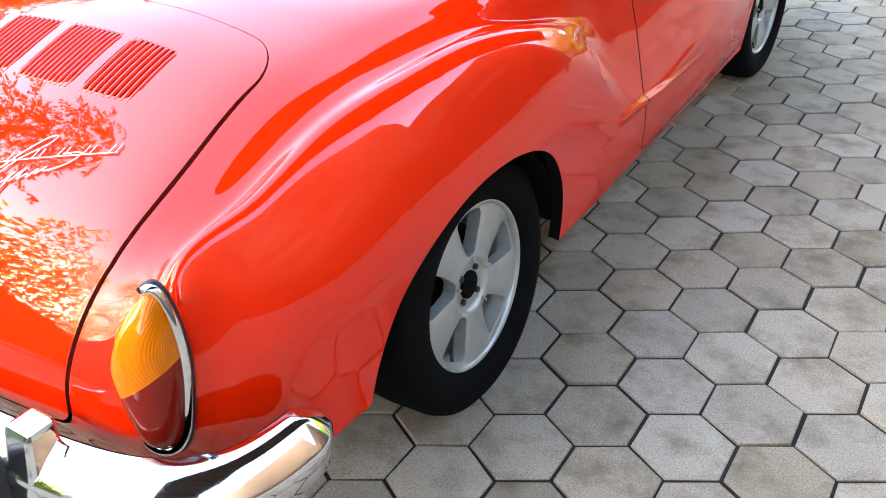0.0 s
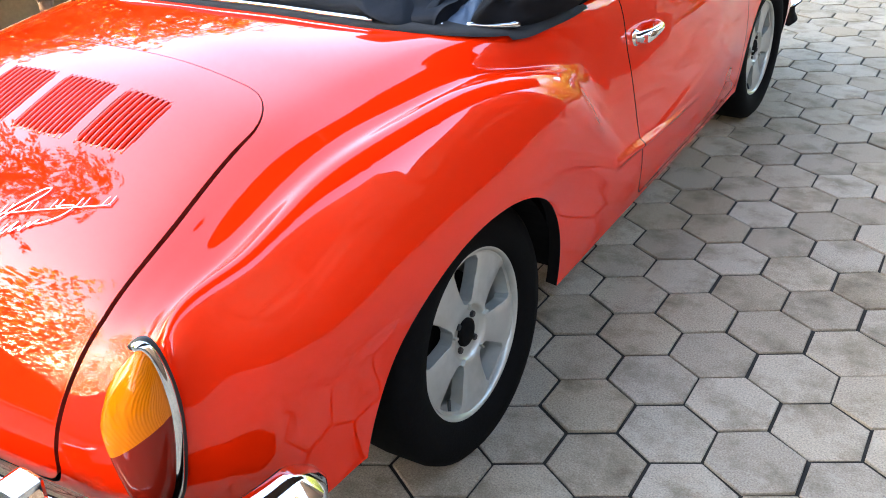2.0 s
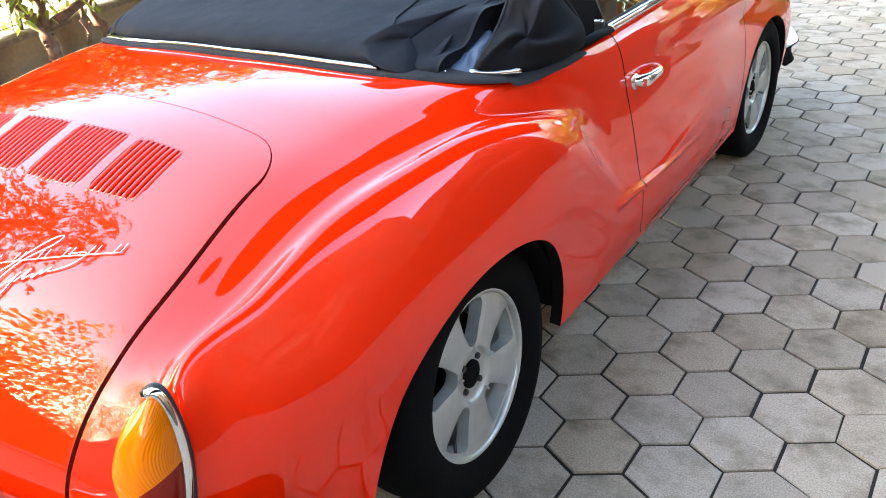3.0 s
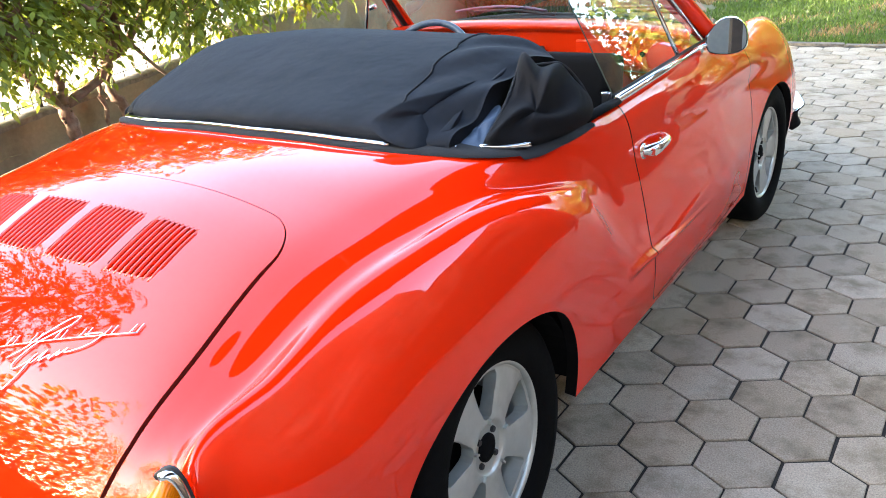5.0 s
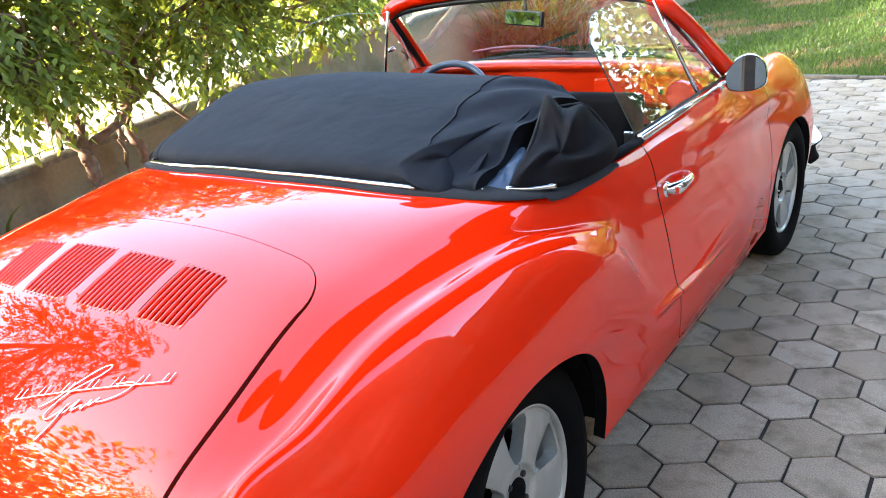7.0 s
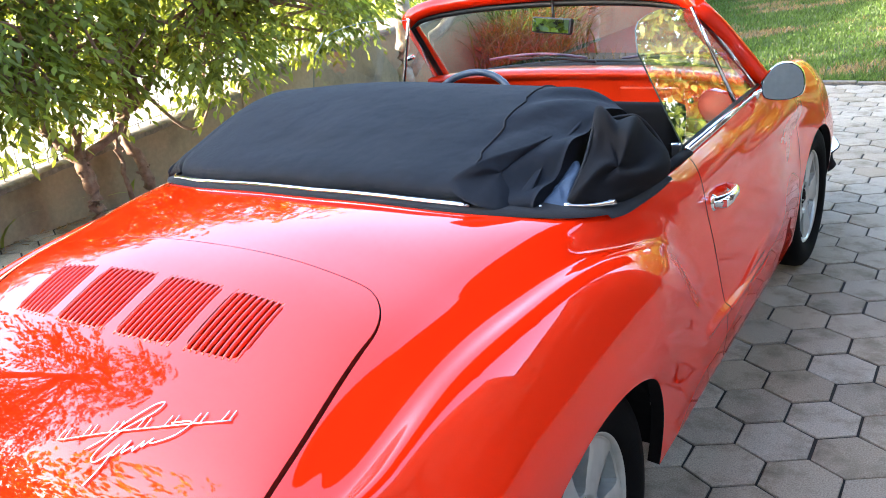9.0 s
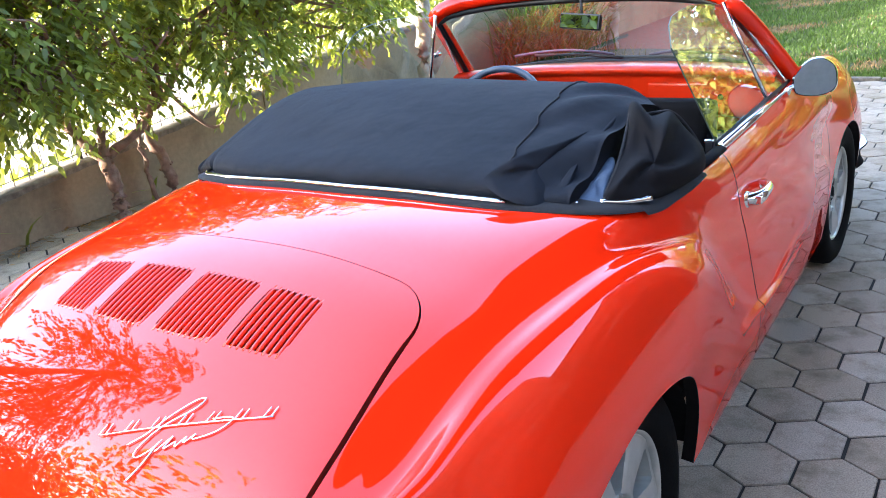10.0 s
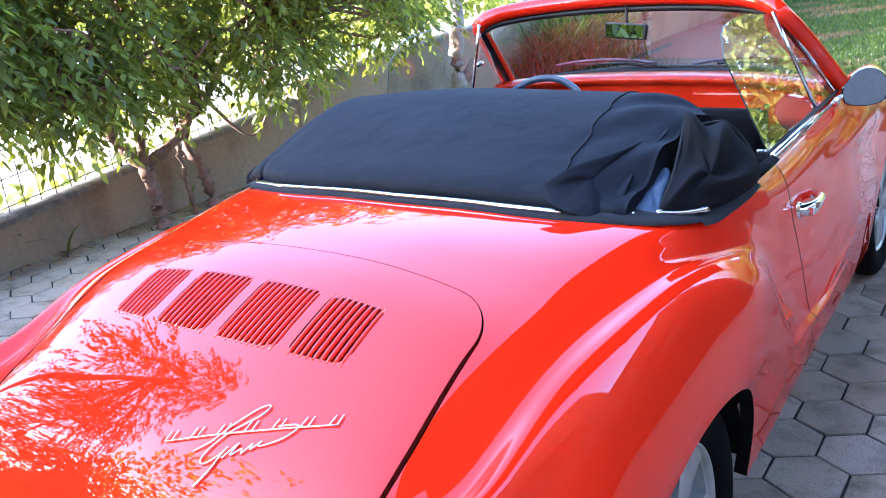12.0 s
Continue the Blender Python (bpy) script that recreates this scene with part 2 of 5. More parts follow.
def box(bm, lo, hi, bevel=0.0, m=None):
    r = bmesh.ops.create_cube(bm, size=1.0)
    vs = r["verts"]
    for v in vs:
        v.co = Vector(((lo[i] + hi[i]) / 2 + v.co[i] * (hi[i] - lo[i]) for i in range(3)))
    if bevel:
        es = list({e for v in vs for e in v.link_edges})
        r2 = bmesh.ops.bevel(bm, geom=es, offset=bevel, segments=2, profile=0.6, affect="EDGES")
        vs = list({v for f in r2["faces"] for v in f.verts} | {v for v in vs if v.is_valid})
    if m is not None:
        bmesh.ops.transform(bm, matrix=m, verts=vs)
    return vs


def tube(path, radius, sides=8, closed=False, flat=1.0, up=(0, 0, 1)):
    """Vertices and faces of a tube along a path; radius is a number or one for each point; flat squeezes it along up."""
    P = np.array(path, float)
    n = len(P)
    R = np.full(n, radius) if np.isscalar(radius) else np.array(radius, float)
    V, F = [], []
    for i in range(n):
        a = P[(i - 1) % n] if closed or i else P[i]
        b = P[(i + 1) % n] if closed or i < n - 1 else P[i]
        t = (b - a) / (np.linalg.norm(b - a) + 1e-9)
        s = np.cross(t, up)
        if np.linalg.norm(s) < 1e-3:
            s = np.cross(t, (1, 0.1, 0))
        s /= np.linalg.norm(s)
        w = np.cross(s, t)
        for k in range(sides):
            ang = 2 * math.pi * k / sides
            V.append(P[i] + R[i] * (math.cos(ang) * s + flat * math.sin(ang) * w))
    for i in range(n if closed else n - 1):
        for k in range(sides):
            a, b = i * sides + k, i * sides + (k + 1) % sides
            c, d = ((i + 1) % n) * sides + (k + 1) % sides, ((i + 1) % n) * sides + k
            F.append((a, b, c, d))
    if not closed:
        F.append(tuple(range(sides))[::-1])
        F.append(tuple(range((n - 1) * sides, n * sides)))
    return V, F


def lathe(profile, turns=48, axis="x"):
    """Turns a profile of (along, radius) round the axis."""
    V, F = [], []
    n = len(profile)
    for k in range(turns):
        a = 2 * math.pi * k / turns
        for x, r in profile:
            V.append((x, r * math.cos(a), r * math.sin(a)) if axis == "x" else (r * math.cos(a), r * math.sin(a), x))
    for k in range(turns):
        for i in range(n - 1):
            a, b = k * n + i, k * n + i + 1
            c, d = ((k + 1) % turns) * n + i + 1, ((k + 1) % turns) * n + i
            F.append((a, b, c, d) if axis == "x" else (a, d, c, b))
    return V, F


def smooth_curve(points, per=8, closed=False):
    """A rounded curve through the points."""
    P = np.array(points, float)
    n = len(P)
    out = []
    for i in range(n if closed else n - 1):
        p1, p2 = P[i], P[(i + 1) % n]
        p0 = P[(i - 1) % n] if closed or i else 2 * p1 - p2
        p3 = P[(i + 2) % n] if closed or i < n - 2 else 2 * p2 - p1
        for k in range(per):
            t = k / per
            out.append(0.5 * (2 * p1 + (p2 - p0) * t + (2 * p0 - 5 * p1 + 4 * p2 - p3) * t * t + (3 * p1 - p0 - 3 * p2 + p3) * t ** 3))
    if not closed:
        out.append(P[-1])
    return np.array(out)


def hermite(P, T, t):
    """Cubic through P (n, ..., 3) at the knots T, with smoothed slopes, at the values t."""
    D = (P[1:] - P[:-1]) / (T[1:] - T[:-1]).reshape(-1, *([1] * (P.ndim - 1)))
    M = np.empty_like(P)
    M[0], M[-1] = D[0], D[-1]
    h = (T[1:] - T[:-1]).reshape(-1, *([1] * (P.ndim - 1)))
    M[1:-1] = (D[:-1] * h[1:] + D[1:] * h[:-1]) / (h[1:] + h[:-1])
    i = np.clip(np.searchsorted(T, t, side="right") - 1, 0, len(T) - 2)
    hh = (T[i + 1] - T[i]).reshape(-1, *([1] * (P.ndim - 1)))
    s = ((t - T[i]) / (T[i + 1] - T[i])).reshape(-1, *([1] * (P.ndim - 1)))
    return (2 * s ** 3 - 3 * s ** 2 + 1) * P[i] + (s ** 3 - 2 * s ** 2 + s) * hh * M[i] + (-2 * s ** 3 + 3 * s ** 2) * P[i + 1] + (s ** 3 - s ** 2) * hh * M[i + 1]


class Sheet:
    """A triangle surface with normals and one extra value a vertex, that can be cut along a curve."""

    def __init__(self, V, N, T, Q):
        self.V, self.N, self.T, self.Q = V, N, T, Q

    def keep(self, d):
        """The part where d > 0, cut cleanly along d = 0."""
        V, N, Q = list(self.V), list(self.N), list(self.Q)
        pos = d > 0
        c = pos[self.T].sum(1)
        out = [tuple(t) for t in self.T[c == 3]]
        cutv = {}

        def mid(a, b):
            k = (a, b) if a < b else (b, a)
            if k not in cutv:
                a2, b2 = k
                s = d[a2] / (d[a2] - d[b2])
                V.append(V[a2] + s * (V[b2] - V[a2]))
                nn = N[a2] + s * (N[b2] - N[a2])
                N.append(nn / (np.linalg.norm(nn) + 1e-9))
                Q.append(Q[a2] + s * (Q[b2] - Q[a2]))
                cutv[k] = len(V) - 1
            return cutv[k]

        for t in self.T[(c == 1) | (c == 2)]:
            poly = []
            for a, b in ((t[0], t[1]), (t[1], t[2]), (t[2], t[0])):
                if pos[a]:
                    poly.append(a)
                if pos[a] != pos[b]:
                    poly.append(mid(a, b))
            for k in range(1, len(poly) - 1):
                out.append((poly[0], poly[k], poly[k + 1]))
        T = np.array(out, int).reshape(-1, 3)
        used = np.unique(T)
        back = np.full(len(V), -1)
        back[used] = np.arange(len(used))
        return Sheet(np.array(V)[used], np.array(N)[used], back[T], np.array(Q)[used])

    def lipped(self, depth, direction=None):
        """V, F, normals with the open edges turned inwards by depth."""
        V, N, F = list(self.V), list(self.N), [tuple(t) for t in self.T]
        count = {}
        for t in self.T:
            for a, b in ((t[0], t[1]), (t[1], t[2]), (t[2], t[0])):
                k = (min(a, b), max(a, b))
                count[k] = None if k in count else (a, b)
        lo = {}
        for e in count.values():
            if e is None:
                continue
            q = []
            for v in e:
                if v not in lo:
                    V.append(V[v] - depth * N[v])
                    N.append(N[v])
                    lo[v] = len(V) - 1
                q.append(lo[v])
            # separate top copies so that the edge stays crisp
            F.append((e[1], e[0], q[0], q[1]))
        return V, F, N, len(self.T)


def drop_on(tree, x, y):
    """The point and normal of a surface under (x, y)."""
    p, nrm, _, _ = tree.ray_cast(Vector((x, y, 3.0)), Vector((0, 0, -1)))
    if p is None:
        return Vector((x, y, 0.86)), Vector((0, 0, 1))
    return p, (nrm if nrm.z > 0 else -nrm)


# ---- the car ----
from mathutils.bvhtree import BVHTree

car = thing("convertible_car", "glossy orange-red vintage convertible car parked on grey pavers", "car")

# Lengthwise design curves of the right half, from the tail's lower edge to the nose: (x, y, z) at common stations.
RAIL_CENTRE = [(0, -.80, .335), (0, -.852, .46), (0, -.832, .575), (0, -.745, .675), (0, -.58, .778), (0, -.35, .872), (0, -.15, .908), (0, .05, .916), (0, .22, .905), (0, .40, .89), (0, .60, .88), (0, .82, .88), (0, 1.2, .88), (0, 1.6, .89), (0, 1.98, .872), (0, 2.4, .82), (0, 2.78, .74), (0, 3.08, .58), (0, 3.18, .35)]
RAIL_DECK = [(.25, -.795, .335), (.25, -.845, .46), (.25, -.824, .572), (.25, -.735, .672), (.25, -.572, .772), (.25, -.352, .866), (.25, -.15, .902), (.26, .05, .911), (.28, .22, .90), (.3, .40, .88), (.3, .60, .87), (.3, .82, .87), (.3, 1.2, .875), (.3, 1.6, .885), (.3, 1.97, .868), (.3, 2.4, .815), (.3, 2.78, .735), (.28, 3.06, .58), (.28, 3.16, .35)]
RAIL_EDGE = [(.43, -.775, .33), (.44, -.826, .455), (.455, -.803, .567), (.463, -.705, .677), (.467, -.548, .760), (.468, -.358, .843), (.487, -.15, .874), (.535, .05, .886), (.605, .22, .875), (.634, .40, .864), (.637, .60, .861), (.635, .82, .858), (.637, 1.2, .868), (.635, 1.6, .874), (.59, 2.0, .855), (.47, 2.4, .80), (.43, 2.78, .735), (.42, 3.03, .59), (.42, 3.12, .35)]
RAIL_FALL = [(0.49, -0.765, 0.325), (0.51, -0.815, 0.45), (0.522, -0.788, 0.56), (0.528, -0.7, 0.668), (0.526, -0.54, 0.738), (0.534, -0.36, 0.82), (0.556, -0.15, 0.848), (0.592, 0.05, 0.86), (0.634, 0.23, 0.842), (0.66, 0.44, 0.815), (0.682, 0.62, 0.73), (0.693, 0.82, 0.68), (0.69, 1.2, 0.72), (0.688, 1.6, 0.735), (0.648, 2, 0.77), (0.58, 2.4, 0.825), (0.54, 2.78, 0.79), (0.51, 3, 0.63), (0.5, 3.08, 0.35)]
RAIL_VALLEY = [(0.53, -0.76, 0.325), (0.57, -0.795, 0.445), (0.578, -0.772, 0.555), (0.574, -0.694, 0.672), (0.575, -0.53, 0.723), (0.59, -0.355, 0.794), (0.612, -0.15, 0.82), (0.64, 0.05, 0.83), (0.661, 0.25, 0.799), (0.688, 0.46, 0.745), (0.711, 0.63, 0.6), (0.732, 0.83, 0.462), (0.728, 1.2, 0.482), (0.715, 1.6, 0.53), (0.678, 2, 0.665), (0.655, 2.4, 0.745), (0.625, 2.78, 0.715), (0.58, 2.96, 0.6), (0.57, 3.02, 0.35)]
RAIL_CROWN = [(0.57, -0.755, 0.33), (0.62, -0.765, 0.435), (0.645, -0.735, 0.545), (0.608, -0.684, 0.702), (0.618, -0.52, 0.742), (0.63, -0.345, 0.794), (0.65, -0.15, 0.819), (0.672, 0.05, 0.824), (0.69, 0.25, 0.799), (0.705, 0.43, 0.735), (0.716, 0.59, 0.595), (0.74, 0.8, 0.441), (0.735, 1.2, 0.46), (0.719, 1.6, 0.48), (0.696, 2, 0.53), (0.7, 2.4, 0.6), (0.675, 2.78, 0.58), (0.62, 2.94, 0.53), (0.6, 2.99, 0.34)]
RAIL_SHOULDER = [(0.59, -0.745, 0.32), (0.645, -0.735, 0.41), (0.678, -0.69, 0.51), (0.648, -0.652, 0.668), (0.664, -0.49, 0.701), (0.679, -0.33, 0.754), (0.699, -0.15, 0.777), (0.718, 0.05, 0.783), (0.744, 0.23, 0.752), (0.743, 0.41, 0.685), (0.738, 0.585, 0.535), (0.739, 0.81, 0.412), (0.733, 1.2, 0.425), (0.722, 1.6, 0.42), (0.698, 2, 0.44), (0.712, 2.4, 0.52), (0.69, 2.78, 0.5), (0.635, 2.93, 0.46), (0.61, 2.98, 0.33)]
RAIL_WIDE = [(.595, -.742, .315), (.652, -.715, .37), (.690, -.655, .44), (.702, -.60, .575), (.725, -.47, .59), (.743, -.32, .605), (.756, -.15, .615), (.763, .05, .615), (.763, .22, .605), (.754, .40, .565), (.743, .60, .46), (.732, .82, .35), (.726, 1.2, .35), (.718, 1.6, .35), (.695, 2.0, .36), (.712, 2.4, .43), (.69, 2.78, .42), (.63, 2.93, .40), (.605, 2.98, .32)]
RAIL_LOWER = [(.598, -.741, .312), (.655, -.70, .33), (.692, -.63, .36), (.710, -.555, .425), (.722, -.45, .445), (.730, -.31, .45), (.737, -.15, .46), (.740, .05, .46), (.740, .22, .46), (.738, .40, .44), (.733, .60, .365), (.722, .82, .30), (.717, 1.2, .29), (.71, 1.6, .29), (.69, 2.0, .29), (.70, 2.4, .32), (.68, 2.78, .31), (.62, 2.93, .32), (.60, 2.97, .30)]
RAIL_SILL = [(.60, -.74, .31), (.655, -.69, .30), (.688, -.615, .29), (.702, -.53, .285), (.706, -.43, .282), (.710, -.30, .262), (.710, -.15, .24), (.710, .05, .23), (.710, .22, .226), (.706, .40, .222), (.703, .60, .222), (.70, .82, .222), (.695, 1.2, .22), (.69, 1.6, .218), (.68, 2.0, .215), (.685, 2.4, .215), (.66, 2.78, .215), (.60, 2.93, .22), (.585, 2.96, .24)]
RAILS = np.array([RAIL_CENTRE, RAIL_DECK, RAIL_EDGE, RAIL_FALL, RAIL_VALLEY, RAIL_CROWN, RAIL_SHOULDER, RAIL_WIDE, RAIL_LOWER, RAIL_SILL], float).transpose(1, 0, 2)
BELT = 2                                   # the curve that becomes the belt line beside the cockpit


def body_grid(per_u=14, per_v=9):
    """The whole outer skin as one grid of points, with normals."""
    ks = np.arange(len(RAILS), dtype=float)
    us = np.concatenate([np.arange(0, len(RAILS) - 1, 1 / per_u), [len(RAILS) - 1.0]])
    lines = hermite(RAILS, ks, us)                          # stations x rails x 3
    rows = []
    vs = np.concatenate([np.arange(0, RAILS.shape[1] - 1, 1 / per_v), [RAILS.shape[1] - 1.0]])
    for st in lines:
        full = np.vstack([st[1] * (-1, 1, 1), st])
        T = np.concatenate([[0], np.cumsum(np.sqrt(np.linalg.norm(full[1:] - full[:-1], axis=1)) + 1e-4)])
        i = np.minimum(vs.astype(int), RAILS.shape[1] - 2)
        t = T[i + 1] + (vs - i) * (T[i + 2] - T[i + 1])
        rows.append(hermite(full, T, t))
    half = np.array(rows)
    # the front wing runs back into the door as a low pointed spear
    y, z = half[..., 1], half[..., 2]
    t = np.clip((y - 1.15) / .80, 0, 1)
    d = (z - .757 - .012 * t) / (.008 + .085 * t)
    rise = .024 * t ** .8 * np.clip((2.40 - y) / .40, 0, 1) * np.clip(1 - d * d, 0, 1) ** 1.2
    half[..., 0] += np.where((half[..., 0] > .55) & (y > 1.15), rise, 0)
    # a slim pressed spear low on the door, blunt behind and drawn out forwards
    t = np.clip((y - .62) / .80, 0, 1)
    d = (z - .452 + .046 * t) / (.017 - .011 * t)
    rise = .011 * (1 - t * t) * np.clip((y - .62) / .025, 0, 1) * np.clip(1 - d * d, 0, 1)
    half[..., 0] += np.where((half[..., 0] > .6) & (y > .62) & (y < 1.42), rise, 0)
    left = half[:, :0:-1] * (-1, 1, 1)
    G = np.concatenate([left, half], 1)
    side = np.concatenate([-vs[:0:-1], vs])
    du = np.gradient(G, axis=0)
    dv = np.gradient(G, axis=1)
    N = np.cross(dv, du)
    N /= np.linalg.norm(N, axis=2, keepdims=True) + 1e-12
    return G, N, us, side


def body_sheet():
    G, N, us, side = body_grid()
    a, b = G.shape[:2]
    idx = np.arange(a * b).reshape(a, b)
    # arc length along the centre curve from the tail's lower edge
    mid = G[:, b // 2]
    arc = np.concatenate([[0], np.cumsum(np.linalg.norm(mid[1:] - mid[:-1], axis=1))])
    Q = np.stack([np.repeat(us, b), np.tile(side, a), np.repeat(arc, b)], 1)
    quads = np.stack([idx[:-1, :-1], idx[:-1, 1:], idx[1:, 1:], idx[1:, :-1]], -1).reshape(-1, 4)
    T = np.concatenate([quads[:, [0, 1, 2]], quads[:, [0, 2, 3]]])
    # leave the cockpit open between the folded top and the cowl
    uc, vc = Q[T, 0].mean(1), np.abs(Q[T, 1]).mean(1)
    T = T[~((vc < BELT) & (uc > 8.3) & (uc < 13.9))]
    return Sheet(G.reshape(-1, 3), N.reshape(-1, 3), T, Q), arc, mid


skin, ARC, MID = body_sheet()
TREE = BVHTree.FromPolygons([Vector(v) for v in skin.V], [tuple(int(i) for i in t) for t in skin.T])


def arc_at(y):
    """Arc length on the deck's centre line at y (ahead of the tail's rearmost point)."""
    k = np.argmin(np.where(np.arange(len(MID)) > 14, np.abs(MID[:, 1] - y), 9))
    return ARC[k]


def rounded(px, py, hx, hy, r):
    """Signed distance (inside positive) of a rounded rectangle of half sizes hx, hy."""
    qx, qy = np.abs(px) - hx + r, np.abs(py) - hy + r
    return r - np.hypot(np.maximum(qx, 0), np.maximum(qy, 0)) - np.minimum(np.maximum(qx, qy), 0)


LID_FRONT, LID_LOW = arc_at(-.225), 0.105


def lid_field(s):
    x, a = s.V[:, 0], s.Q[:, 2] + 0.036 * (s.V[:, 0] / .44) ** 2 * np.clip((s.Q[:, 2] - .3) / .4, 0, 1)
    mid_a, half_a = (LID_FRONT + LID_LOW) / 2, (LID_FRONT - LID_LOW) / 2
    hw = np.interp(a, [.08, .25, .40], [.452, .468, .481])
    front = rounded(x * .481 / hw, a - mid_a, .481, half_a, .095)
    low = rounded(x * .481 / hw, a - mid_a, .481, half_a, .06)
    d = np.where(a > mid_a, front, low)
    return np.where(s.V[:, 1] < .1, d, -1)


def door_field(s, sign):
    y, z = s.V[:, 1], s.V[:, 2]
    back = np.interp(z, [.2, .25, .30, .44, .70, .87], [.93, .905, .87, .818, .803, .795])
    fore = np.interp(z, [.2, .30, .45, .60, .72, .80, .87], [1.955, 1.985, 2.00, 2.00, 1.985, 1.95, 1.70])
    d = np.minimum(np.minimum(y - back, fore - y), z - .248)
    return np.where(s.V[:, 0] * sign > .3, d, -1)


def arch_field(s, yc, w, h, zc):
    """Positive outside the wheel opening."""
    y, z = np.abs(s.V[:, 1] - yc) / w, np.maximum(s.V[:, 2] - zc, 0) / h
    d = (y ** 2.15 + z ** 2.15) ** (1 / 2.15) - 1
    return np.where(np.abs(s.V[:, 0]) > .4, d * .3, 1)


LOUVRES = [(-.266, .112), (-.108, .147), (.068, .149), (.232, .127)]       # centre and width of the four slot groups


def louvre_y(x):
    return -.482 + .012 * (x / .3) ** 2, -.338 - .011 * (x / .3) ** 2


def louvre_field(s, cx, w):
    x, y = s.V[:, 0], s.V[:, 1]
    lo, hi = louvre_y(x)
    d = np.minimum(np.minimum(x - cx + w / 2, cx + w / 2 - x), np.minimum(y - lo, hi - y))
    return np.where(np.abs(s.V[:, 0]) < .4, d, -1)


GAP = .0030
shell = skin.keep(arch_field(skin, -.030, .392, .406, .20))
shell = shell.keep(arch_field(shell, 2.36, .350, .375, .215))


def lid_gap(s):
    return np.interp(s.V[:, 1], [-.40, -.27], [GAP * 1.4, GAP * .3])


lid = shell.keep(lid_field(shell) - lid_gap(shell))
shell = shell.keep(-lid_field(shell) - lid_gap(shell))
for cx, w in LOUVRES:
    lid = lid.keep(-louvre_field(lid, cx, w))
doors = {}
for sign in (1, -1):
    doors[sign] = shell.keep(door_field(shell, sign) - GAP)
    shell = shell.keep(-door_field(shell, sign) - GAP)
# body and door edges turned in near-black: gap shade put into their colour
V, F, N, K = shell.lipped(.03)
body = mpart("body", V, F, PAINT, car, "orange-red painted steel body", N, True, (K, DARK))
V, F, N, K = lid.lipped(.022)
engine_lid = mpart("engine_lid", V, F, PAINT, car, "orange-red engine lid with four groups of slots", N, True, (K, FLANGE))
for sign in (1, -1):
    V, F, N, K = doors[sign].lipped(.018)
    door = mpart("door", V, F, PAINT, car, "closed orange-red car door", N, True, (K, DARK))
    doors[sign] = door

# slats between the slots, and a tray under them coloured as their shadow
for cx, w in LOUVRES:
    n = round(w / .0140)
    pitch = w / n
    for k in range(n):
        x = cx - w / 2 + (k + .5) * pitch
        lo, hi = louvre_y(x)
        pts = [drop_on(TREE, x, lo - .004 + (hi - lo + .008) * t / 8)[0] for t in range(9)]
        pts = [(p.x, p.y, p.z - .0030) for p in pts]
        V, F = tube(pts, [.0040] + [.0045] * 7 + [.0040], 10)
        mpart("slat", V, F, PAINT, engine_lid)
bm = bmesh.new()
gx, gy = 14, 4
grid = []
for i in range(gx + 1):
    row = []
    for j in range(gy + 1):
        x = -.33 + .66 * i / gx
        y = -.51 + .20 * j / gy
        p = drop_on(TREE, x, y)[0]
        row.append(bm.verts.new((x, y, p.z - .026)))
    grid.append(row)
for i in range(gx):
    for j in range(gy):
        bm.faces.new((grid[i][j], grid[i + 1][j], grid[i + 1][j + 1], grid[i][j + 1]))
part("slot_tray", bm, SLOT, engine_lid, "tray under the slots, their shadow put into its colour")

# badge: a bright bar with small upright blocks and a swash, plain shapes only
badge = new("badge")
badge.parent = engine_lid
tagged(badge, "chrome script-like badge of plain bars")


def on_lid(x, y, lift=.003):
    p, nrm = drop_on(TREE, x, y)
    return p + nrm * lift


def badge_stroke(name, pts, r):
    c = smooth_curve([(x, y, 0) for x, y in pts], 6)
    V, F = tube([tuple(on_lid(p[0], p[1])) for p in c], r, 6)
    return mpart(name, V, F, CHROME, badge)


def bxy(s, t):
    """Badge coordinates: s along the bar from 0 to 1, t across it upwards in metres."""
    return (.070 + s * .286 - t * .15, -.671 + s * .110 + t)


badge_stroke("bar", [bxy(0, 0), bxy(.5, 0), bxy(1, 0)], .0014)
for k in range(7):
    s = .012 + k / 6 * .955
    badge_stroke("block", [bxy(s - .022, 0), bxy(s - .004, .016)], .0014)
    badge_stroke("block", [bxy(s + .022, .001), bxy(s + .034, .016)], .0014)
badge_stroke("swash", [(.134, -.670), (.157, -.647), (.178, -.614), (.205, -.579), (.221, -.571), (.214, -.590), (.178, -.629), (.161, -.660), (.158, -.677), (.168, -.679), (.185, -.662), (.193, -.646)], .0015)
badge_stroke("swash", [(.190, -.655), (.184, -.686), (.173, -.711)], .0018)
badge_stroke("swash", [(.193, -.664), (.209, -.636), (.205, -.656), (.219, -.642), (.223, -.648), (.233, -.630), (.234, -.639), (.246, -.622), (.246, -.630), (.276, -.610), (.292, -.588), (.286, -.583), (.258, -.594)], .0015)

# floor pan and inner wheel arches, dark
bm = bmesh.new()
box(bm, (-.60, -.45, .235), (.60, 2.90, .262))
part("floor_pan", bm, DARK, car, "dark underside")
